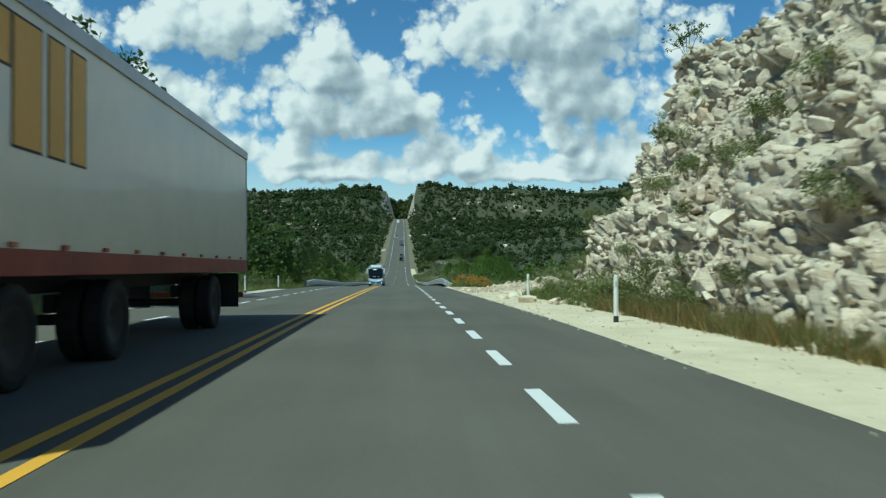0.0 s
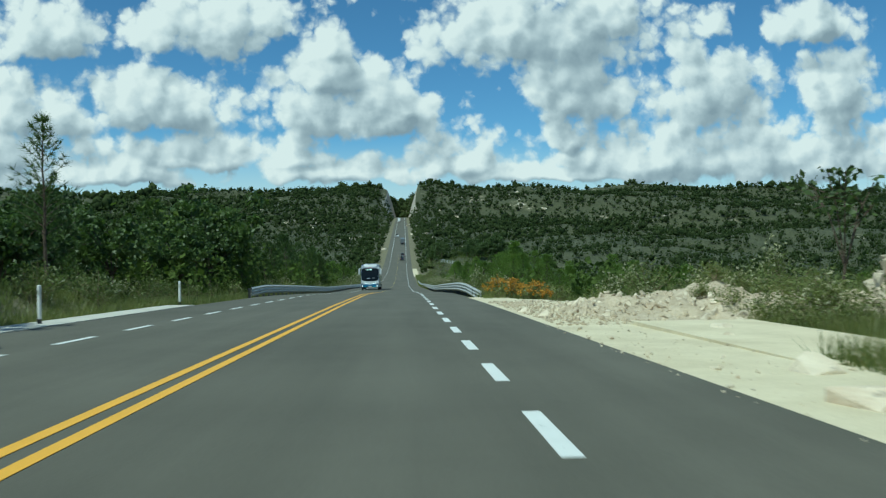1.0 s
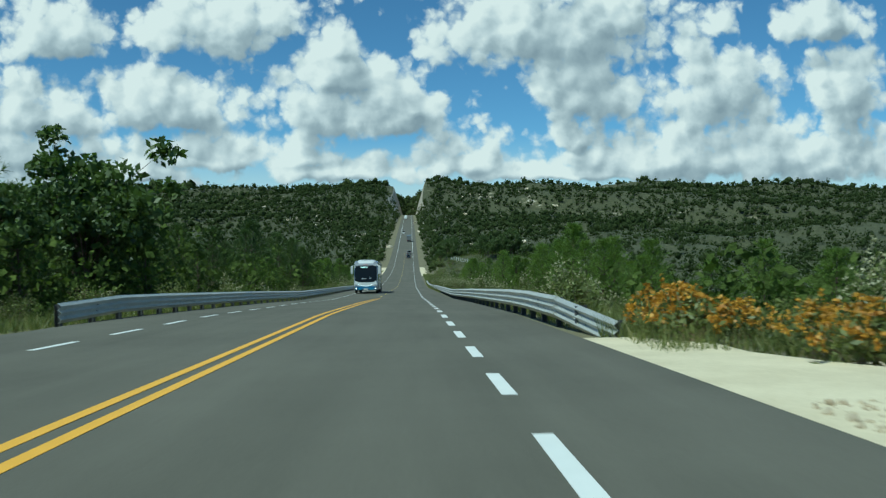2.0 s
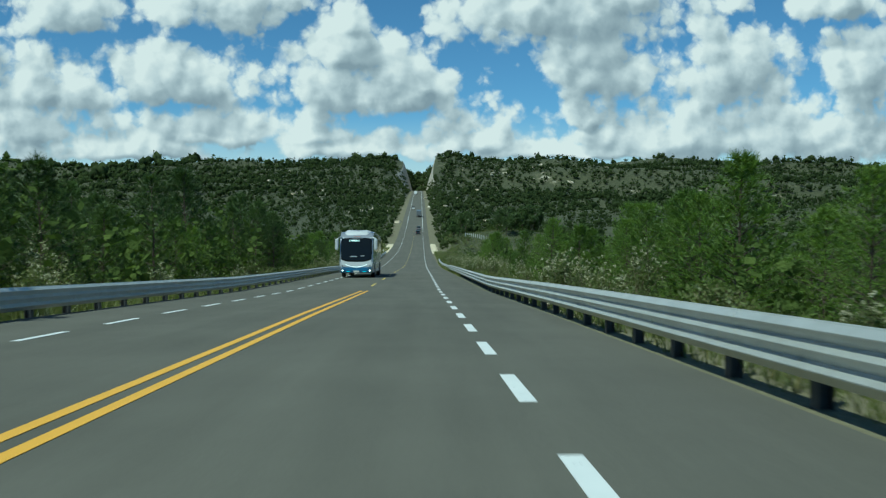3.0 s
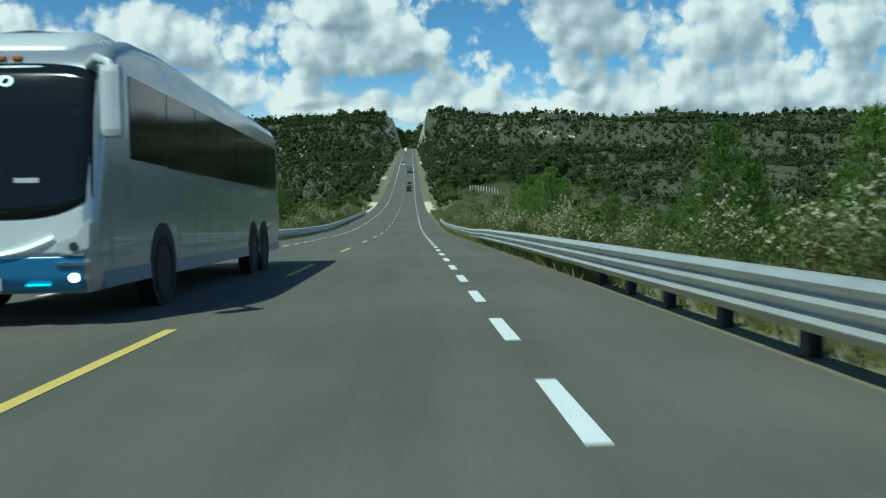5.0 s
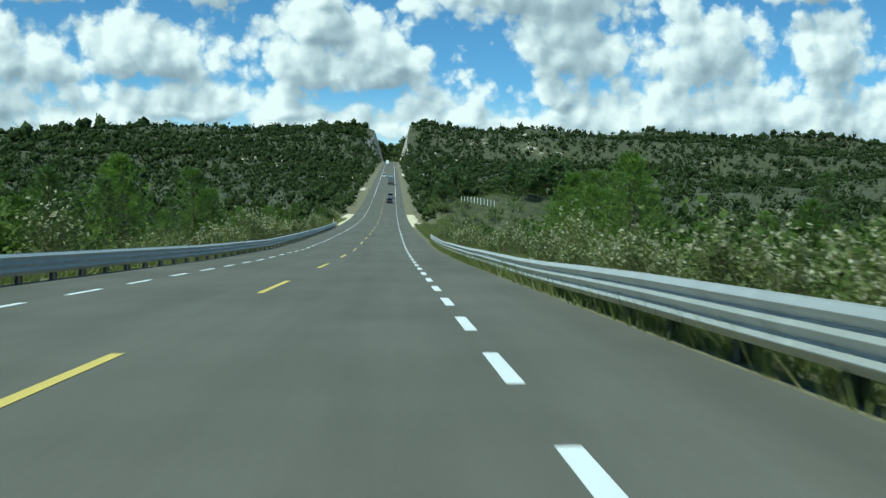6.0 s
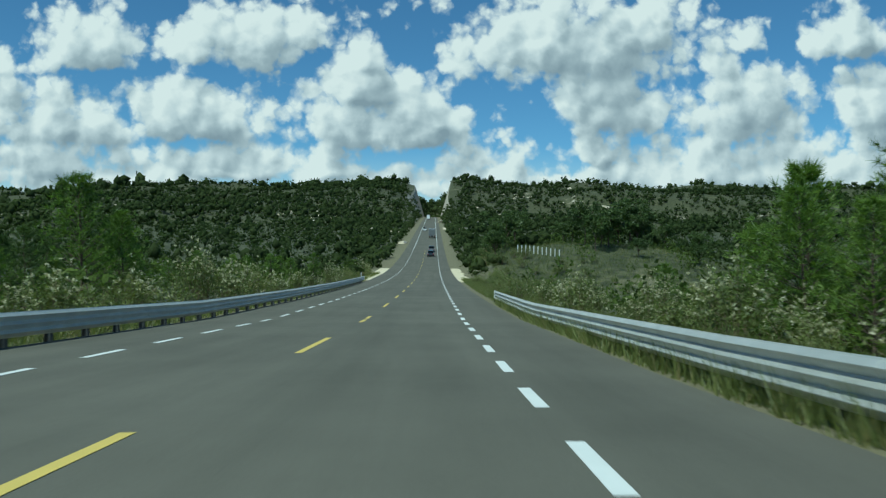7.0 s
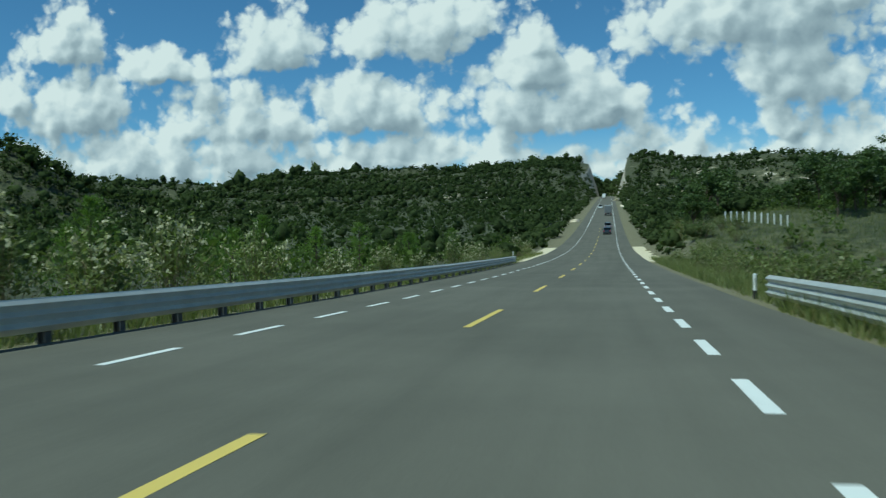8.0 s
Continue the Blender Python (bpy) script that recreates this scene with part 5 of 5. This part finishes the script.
def part_mesh_tyre(r, w):
    bm = bmesh.new()
    h = w / 2
    ring(bm, Matrix(), [(r * 0.60, -h * 0.8), (r * 0.80, -h), (r * 0.94, -h * 0.94), (r, -h * 0.72), (r, h * 0.72), (r * 0.94, h * 0.94), (r * 0.80, h), (r * 0.60, h * 0.8)])
    me = bpy.data.meshes.new("tyre")
    bm.to_mesh(me)
    bm.free()
    return me


def boxed(name, parent, material, dims, bevel=0.0, label=""):
    bm = bmesh.new()
    box(bm, *dims, bevel)
    return part(name, bm, material, parent, label)


def make_trailer():
    t = thing("box_trailer", "white box trailer with gold painted blocks and a red lower rail", "truck trailer", on_road(-5.97, 12.7))
    w, l0, l1, z0, z1 = 1.275, -7.8, 8.0, 1.28, 3.80
    body = boxed("box_body", t, "trailer_white", (-w, w, l0, l1, z0, z1), 0.012)
    for s in (-1, 1):
        boxed("top_rail", t, "rim_steel", (s * w - 0.03, s * w + 0.03, l0, l1, z1 - 0.16, z1 + 0.02), 0.01, "aluminium top rail")
        boxed("side_rail", t, "rail_red", (s * w - 0.05, s * w + 0.02, l0, l1, z0 - 0.20, z0 + 0.06), 0.01, "red painted steel side rail")
        for y in (l0 + 0.03, l1 - 0.03):
            boxed("corner_post", t, "rim_steel", (s * w - 0.04, s * w + 0.012, y - 0.04, y + 0.04, z0, z1), 0.006)
        for k in range(13):
            y = -7.2 + 1.2 * k
            boxed("marker_lamp", t, "red_lens" if k % 3 else "amber", (s * (w + 0.025) - 0.015, s * (w + 0.025) + 0.015, y - 0.07, y + 0.07, z0 + 0.07, z0 + 0.12), 0.005)
    # gold emblem as plain blocks with a dark edge
    for y0, y1, a, b in ((-4.62, -3.66, 3.02, 3.50), (-3.58, -2.98, 2.30, 3.50), (-2.80, -2.40, 2.30, 3.50), (-2.22, -1.82, 2.30, 3.50)):
        edge = boxed("emblem_edge", t, "dark_outline", (w + 0.003, w + 0.006, y0 - 0.03, y1 + 0.03, a - 0.03, b + 0.03))
        boxed("emblem_block", edge, "gold_paint", (w + 0.007, w + 0.010, y0, y1, a, b))
    for s in (-1, 1):
        boxed("chassis_beam", t, "chassis", (s * 0.48 - 0.06, s * 0.48 + 0.06, l0 + 0.3, l1 - 0.2, 0.86, 1.10), 0.01)
    for k in range(14):
        y = l0 + 0.6 + 1.1 * k
        boxed("cross_member", t, "chassis", (-1.2, 1.2, y - 0.04, y + 0.04, 1.08, 1.24))
    for y in (5.0, -0.6, -3.4):
        bm = bmesh.new()
        cylinder(bm, Matrix.Translation((0, y, 0.51)) @ Matrix.Rotation(math.pi / 2, 4, "Y"), 0.07, 0.07, 2.2, 12)
        part("axle", bm, "chassis", t)
        boxed("spring", t, "chassis", (-0.62, -0.50, y - 0.5, y + 0.5, 0.62, 0.84), 0.02)
        boxed("spring", t, "chassis", (0.50, 0.62, y - 0.5, y + 0.5, 0.62, 0.84), 0.02)
        for s in (-1, 1):
            # steel rims coloured near black: the shade under the trailer is put into them
            wheel(t, s * 1.10, y, 0.51, 0.28, "chassis")
            wheel(t, s * 0.78, y, 0.51, 0.28, "chassis")
    for s in (-1, 1):
        boxed("mud_flap", t, "rubber", (s * 0.95 - 0.32, s * 0.95 + 0.32, 7.05, 7.08, 0.32, 1.05))
        boxed("landing_leg", t, "chassis", (s * 0.9 - 0.06, s * 0.9 + 0.06, -5.6, -5.48, 0.02, 1.1), 0.01)
        boxed("rear_door", t, "trailer_white", (0.01 if s > 0 else -w + 0.05, w - 0.05 if s > 0 else -0.01, l1, l1 + 0.03, z0 + 0.05, z1 - 0.1), 0.006)
    boxed("rear_bumper", t, "rail_red", (-1.2, 1.2, l1 - 0.08, l1 + 0.04, 0.50, 0.62), 0.01)
    return t


make_trailer()


def make_bus():
    b = thing("coach", "silver-white motor coach with a blue skirt and dark windscreen, lamps on", "bus", on_road(-5.68, 144.3))
    side = [(0.10, 0.38), (0.02, 0.55), (0.0, 0.95), (0.03, 1.30), (0.30, 2.45), (0.52, 3.02), (0.85, 3.32), (1.5, 3.50), (2.6, 3.56), (12.2, 3.46), (12.75, 3.30),
            (13.0, 2.8), (13.05, 0.9), (12.9, 0.42)]
    bm = bmesh.new()
    prism(bm, side, -1.27, 1.27, "x")
    long = [e for e in bm.edges if abs(e.verts[0].co.x - e.verts[1].co.x) < 1e-4]
    bmesh.ops.bevel(bm, geom=long, offset=0.17, segments=4, affect="EDGES", profile=0.6)
    body = part("body", bm, "bus_silver", b)
    for p in body.data.polygons:
        p.use_smooth = True
    # windscreen: follows the raked nose, wrapping a little round the sides

    def nose(z):
        return float(np.interp(z, (0.38, 0.55, 0.95, 1.30, 2.45, 3.02, 3.32), (0.10, 0.02, 0.0, 0.03, 0.30, 0.52, 0.85)))

    def nose_panel(name, material, x0, x1, z0, z1, proud, label="", nx=20, nz=12, shape=None):
        v, f = [], []
        for back in (0, 1):
            for j in range(nz + 1):
                for i in range(nx + 1):
                    u, w = i / nx, j / nz
                    x, z = x0 + (x1 - x0) * u, z0 + (z1 - z0) * w
                    if shape:
                        x, z = shape(x, z, u, w)
                    v.append((x, nose(z) + (0.17 - math.sqrt(max(0.0, 0.17 ** 2 - max(0.0, abs(x) - 1.10) ** 2))) - proud + 0.02 * back, z))
        n, m = (nx + 1), (nx + 1) * (nz + 1)
        for j in range(nz):
            for i in range(nx):
                o = j * n + i
                f.append((o, o + 1, o + n + 1, o + n))
                f.append((m + o, m + o + n, m + o + n + 1, m + o + 1))
        for i in range(nx):
            f.append((i, m + i, m + i + 1, i + 1))
            o = nz * n + i
            f.append((o, o + 1, m + o + 1, m + o))
        for j in range(nz):
            o = j * n
            f.append((o, o + n, m + o + n, m + o))
            o = j * n + nx
            f.append((o, m + o, m + o + n, o + n))
        ob = place_mesh(name, raw_mesh(name, v, f, True), material, b, label)
        return ob

    nose_panel("lower_front", "bus_blue", -1.20, 1.20, 0.40, 0.80, 0.012, "blue lower front skirt")
    nose_panel("front_band", "bus_white", -1.21, 1.21, 0.803, 1.50, 0.010, "white front band")
    nose_panel("windscreen", "dark_glass", -1.22, 1.22, 1.22, 3.06, 0.018, "very dark curved windscreen",
               shape=lambda x, z, u, w: (x * (1 - 0.05 * w), z - 0.13 * abs(2 * u - 1) ** 4 * max(0.0, 2 * w - 1) + 0.24 * abs(2 * u - 1) ** 4 * max(0.0, 1 - 2 * w)))
    # chrome smile, its bright sky reflection put in as emission
    v, f = [], []
    for i in range(21):
        x = -0.80 + 1.60 * i / 20
        z = 0.82 + 0.20 * (abs(x) / 0.80) ** 2.0
        y = nose(z) - 0.03
        v += [(x, y - 0.02, z - 0.018), (x, y - 0.02, z + 0.018), (x, y + 0.03, z + 0.018), (x, y + 0.03, z - 0.018)]
    for i in range(20):
        for k in range(4):
            f.append((4 * i + k, 4 * i + (k + 1) % 4, 4 * i + 4 + (k + 1) % 4, 4 * i + 4 + k))
    f += [(3, 2, 1, 0), (80, 81, 82, 83)]
    place_mesh("chrome_trim", raw_mesh("chrome_trim", v, f), "trim_glow", b, "curved chrome trim, its bright reflection given as glow")
    for s in (-1, 1):
        bm = bmesh.new()
        prism(bm, [(s * q, z) for q, z in ((0.80, 0.84), (1.00, 0.80), (1.22, 0.88), (1.25, 1.22), (1.17, 1.20), (1.06, 1.04), (0.82, 0.94))], -0.035, 0.20)
        bmesh.ops.bevel(bm, geom=bm.edges[:], offset=0.02, segments=2, affect="EDGES")
        lamp = part("headlight", bm, "clear_lens", b, "swept clear headlight")
        bm = bmesh.new()
        cylinder(bm, Matrix.Translation((s * 1.04, -0.035, 0.91)) @ Matrix.Rotation(math.pi / 2, 4, "X"), 0.055, 0.05, 0.03, 14)
        part("headlight_bulb", bm, "chassis", lamp, "dark lamp housing")
        boxed("headlight_trim", lamp, "chrome", (s * 1.02 - 0.19, s * 1.02 + 0.19, -0.035, 0.08, 0.70, 0.735), 0.008)
        bm = bmesh.new()
        cylinder(bm, Matrix.Translation((s * 1.02, 0.01, 0.56)) @ Matrix.Rotation(math.pi / 2, 4, "X"), 0.06, 0.05, 0.06, 14)
        part("fog_lamp", bm, "head_lamp", b, "bright round fog lamp")
        boxed("running_lamp", b, "cyan_lamp", (s * 0.62 - 0.13, s * 0.62 + 0.13, -0.015, 0.03, 0.47, 0.495), 0.004, "thin cyan lamp strip")
        # mirror: arm and drooping shell
        vs, fs = [], []
        branch(vs, fs, [(s * 1.05, 0.55, 3.02), (s * 1.25, 0.25, 3.06), (s * 1.43, 0.12, 2.98), (s * 1.47, 0.10, 2.80)], 0.06, 0.05, 8)
        arm = place_mesh("mirror_arm", raw_mesh("mirror_arm", vs, fs, True), "bus_white", b)
        bm = bmesh.new()
        box(bm, s * 1.47 - 0.13, s * 1.47 + 0.13, -0.02, 0.20, 2.12, 2.96, 0.10)
        part("mirror_shell", bm, "bus_white", arm, "white mirror shell")
        bm = bmesh.new()
        box(bm, s * 1.47 - 0.075, s * 1.47 + 0.075, 0.201, 0.206, 2.28, 2.80)
        part("mirror_glass", bm, "chrome", arm)
        # side: glazing band, skirt, hatches
        for k in range(7):
            y0 = 1.25 + 1.62 * k
            boxed("side_window", b, "dark_glass", (s * 1.262, s * 1.278, y0, y0 + 1.58, 1.95 + 0.02 * (k < 1), 3.02), 0.0)
        boxed("side_skirt", b, "bus_blue" if s < 0 else "bus_blue", (s * 1.262, s * 1.280, 0.25, 12.8, 0.42, 0.62), 0.0, "blue lower skirt")
        for k in range(6):
            y0 = 3.4 + 0.95 * k
            if y0 < 8.3:
                boxed("luggage_hatch", b, "bus_silver", (s * 1.262, s * 1.277, y0, y0 + 0.92, 0.66, 1.62), 0.0)
        for y in (2.55, 9.35, 10.65):
            bm = bmesh.new()
            cylinder(bm, Matrix.Translation((s * 1.262, y, 0.56)) @ Matrix.Rotation(math.pi / 2, 4, "Y"), 0.60, 0.60, 0.04, 26)
            part("wheel_arch", bm, "chassis", b)
            wheel(b, s * 1.15, y, 0.50, 0.30)
        boxed("tail_lamp", b, "red_lens", (s * 1.05 - 0.1, s * 1.05 + 0.1, 13.03, 13.07, 1.0, 1.7), 0.01)
    boxed("door", b, "bus_silver", (1.263, 1.279, 0.50, 1.20, 0.66, 1.90), 0.0, "front passenger door")
    boxed("number_plate", b, "plate", (-0.22, 0.22, -0.03, -0.005, 0.42, 0.56), 0.004, "plain pale number plate")
    bm = bmesh.new()
    prism(bm, [(0.70, 3.10), (0.82, 3.34), (1.15, 3.54), (1.7, 3.67), (3.0, 3.69), (4.1, 3.52)], -0.98, 0.98, "x")
    bmesh.ops.bevel(bm, geom=[e for e in bm.edges if abs(e.verts[0].co.x - e.verts[1].co.x) < 1e-4], offset=0.30, segments=6, affect="EDGES", profile=0.5)
    dome = part("roof_fairing", bm, "bus_white", b, "white domed roof fairing")
    for q in dome.data.polygons:
        q.use_smooth = True
    boxed("roof_unit", b, "bus_white", (-0.85, 0.85, 4.2, 7.4, 3.52, 3.70), 0.07, "roof air conditioning unit")
    vs, fs = [], []
    branch(vs, fs, [(-0.56, 1.50, 3.46), (-0.42, 1.42, 3.575), (0, 1.38, 3.60), (0.42, 1.42, 3.575), (0.56, 1.50, 3.46)], 0.03, 0.03, 8)
    place_mesh("roof_hoop", raw_mesh("roof_hoop", vs, fs, True), "chassis", b)
    for x in (-0.16, 0.02, 0.20):
        boxed("roof_marker", b, "amber", (x - 0.05, x + 0.05, 0.56, 0.66, 3.10, 3.15), 0.01)
    for x0, x1, z in ((-0.45, 0.05, 1.62), (0.35, 0.62, 1.66)):
        boxed("dash_card", b, "bus_white", (x0, x1, nose(z) - 0.024, nose(z) - 0.018, z - 0.03, z + 0.03))
    txt = bpy.data.curves.new("destination_sign", "FONT")
    txt.body, txt.size, txt.extrude, txt.align_x, txt.align_y = "LAREDO", 0.185, 0.004, "CENTER", "CENTER"
    txt.offset = 0.004
    ob = new("tmp_text", txt)
    deps = bpy.context.evaluated_depsgraph_get()
    me = bpy.data.meshes.new_from_object(ob.evaluated_get(deps))
    bpy.data.objects.remove(ob)
    me.materials.clear()
    sign = place_mesh("destination_sign", me, "led_text", b, "lit white destination lettering")
    sign.matrix_local = Matrix.Translation((-0.16, nose(2.82) - 0.05, 2.82)) @ Matrix.Rotation(math.pi / 2 - 0.37, 4, "X") @ Matrix.Diagonal((1.12, 1, 1, 1))
    return b


make_bus()


def make_car(name, label, paint, m, tall=1.0):
    c = thing(name, label, "car", m)
    bm = bmesh.new()
    prism(bm, [(-2.15, 0.28), (-2.2, 0.62), (-2.05, 0.85), (-1.1, 0.95), (1.7, 0.98), (2.1, 0.88), (2.15, 0.35), (1.9, 0.26)], -0.86, 0.86, "x")
    bmesh.ops.bevel(bm, geom=[e for e in bm.edges if abs(e.verts[0].co.x - e.verts[1].co.x) < 1e-4], offset=0.09, segments=3, affect="EDGES")
    part("body", bm, paint, c)
    bm = bmesh.new()
    prism(bm, [(-1.15, 0.93), (-0.45, 1.44 * tall), (1.1, 1.46 * tall), (1.85, 0.95)], -0.72, 0.72, "x")
    bmesh.ops.bevel(bm, geom=bm.edges[:], offset=0.06, segments=2, affect="EDGES")
    part("cabin", bm, "dark_glass", c, "dark cabin glass")
    bm = bmesh.new()
    box(bm, -0.66, 0.66, -0.38, 1.02, 1.44 * tall, 1.50 * tall, 0.03)
    part("roof", bm, paint, c)
    for s in (-1, 1):
        wheel(c, s * 0.76, -1.35, 0.32, 0.21)
        wheel(c, s * 0.76, 1.3, 0.32, 0.21)
        boxed("tail_light", c, "red_lens", (s * 0.68 - 0.12, s * 0.68 + 0.12, 2.08, 2.15, 0.66, 0.86), 0.02)
        boxed("headlight", c, "clear_lens", (s * 0.66 - 0.14, s * 0.66 + 0.14, -2.2, -2.1, 0.62, 0.76), 0.02)
        boxed("door_mirror", c, paint, (s * 0.93 - 0.07, s * 0.93 + 0.07, -0.85, -0.70, 0.95, 1.08), 0.02)
    boxed("rear_bumper", c, "chassis", (-0.8, 0.8, 2.12, 2.2, 0.34, 0.52), 0.02)
    return c


def make_lorry(name, label, box_paint, m):
    c = thing(name, label, "lorry", m)
    boxed("cargo_box", c, box_paint, (-1.2, 1.2, -0.6, 5.4, 1.0, 3.5), 0.03)
    bm = bmesh.new()
    prism(bm, [(-2.7, 0.5), (-2.75, 1.3), (-2.4, 2.5), (-0.8, 2.6), (-0.8, 0.5)], -1.1, 1.1, "x")
    bmesh.ops.bevel(bm, geom=bm.edges[:], offset=0.06, segments=2, affect="EDGES")
    part("cab", bm, "car_white", c)
    boxed("chassis_frame", c, "chassis", (-0.5, 0.5, -0.8, 5.3, 0.6, 0.95), 0.01)
    boxed("rear_door", c, box_paint, (-1.12, 1.12, 5.4, 5.44, 1.08, 3.42), 0.01)
    boxed("rear_bumper", c, "chassis", (-1.1, 1.1, 5.3, 5.42, 0.55, 0.68), 0.01)
    for s in (-1, 1):
        wheel(c, s * 0.98, -1.8, 0.46, 0.28)
        wheel(c, s * 0.98, 3.8, 0.46, 0.28)
        boxed("tail_lamp", c, "red_lens", (s * 0.9 - 0.1, s * 0.9 + 0.1, 5.40, 5.45, 0.72, 0.9), 0.01)
    return c


make_car("car", "dark hatchback car driving up the lane", "car_dark", on_road(-1.75, 402, 0, math.pi), 1.0)
make_car("car", "dark grey family car ahead of another", "car_grey", on_road(-1.6, 424, 0, math.pi), 1.1)
make_lorry("box_lorry", "grey box lorry climbing the far slope", "car_grey", on_road(-1.7, 515, 0, math.pi))
make_car("car", "white oncoming car on the far slope", "car_white", on_road(-5.2, 590, 0, 0.0), 1.15)
make_lorry("box_lorry", "white lorry coming down near the crest", "car_white", on_road(-5.3, 850))


# ================= small roadside things =================
def fence_post(x, y):
    z = float(land_z(x, y))
    base = thing("fence_post", "whitewashed wooden fence post in a pasture fence", "fence post", Matrix.Translation((x, y, z)), "pasture fence")
    bm = bmesh.new()
    cylinder(bm, Matrix.Translation((0, 0, 0.4)), 0.075, 0.07, 1.4, 10)
    part("stake", bm, "white_post", base)
    bm = bmesh.new()
    cylinder(bm, Matrix.Translation((0, 0, 1.125)), 0.07, 0.04, 0.05, 10)
    part("cap", bm, "white_post", base)


for i in range(11):
    fence_post(11.8 + 0.52 * i, 316.5 - 0.75 * i)

strip("shoulder_west_far", "pale_sand", lambda y: (ROAD_L - 1.9, ROAD_L - 0.01), spaced((299, 352, 3)), -0.01, 0.2, "pale bare earth beside the road", "shoulder", 0.0)
strip("shoulder_east_far", "pale_sand", lambda y: (ROAD_R + 0.01, ROAD_R + 1.7), spaced((292, 350, 3)), -0.01, 0.2, "pale bare earth beside the road", "shoulder", 0.4)
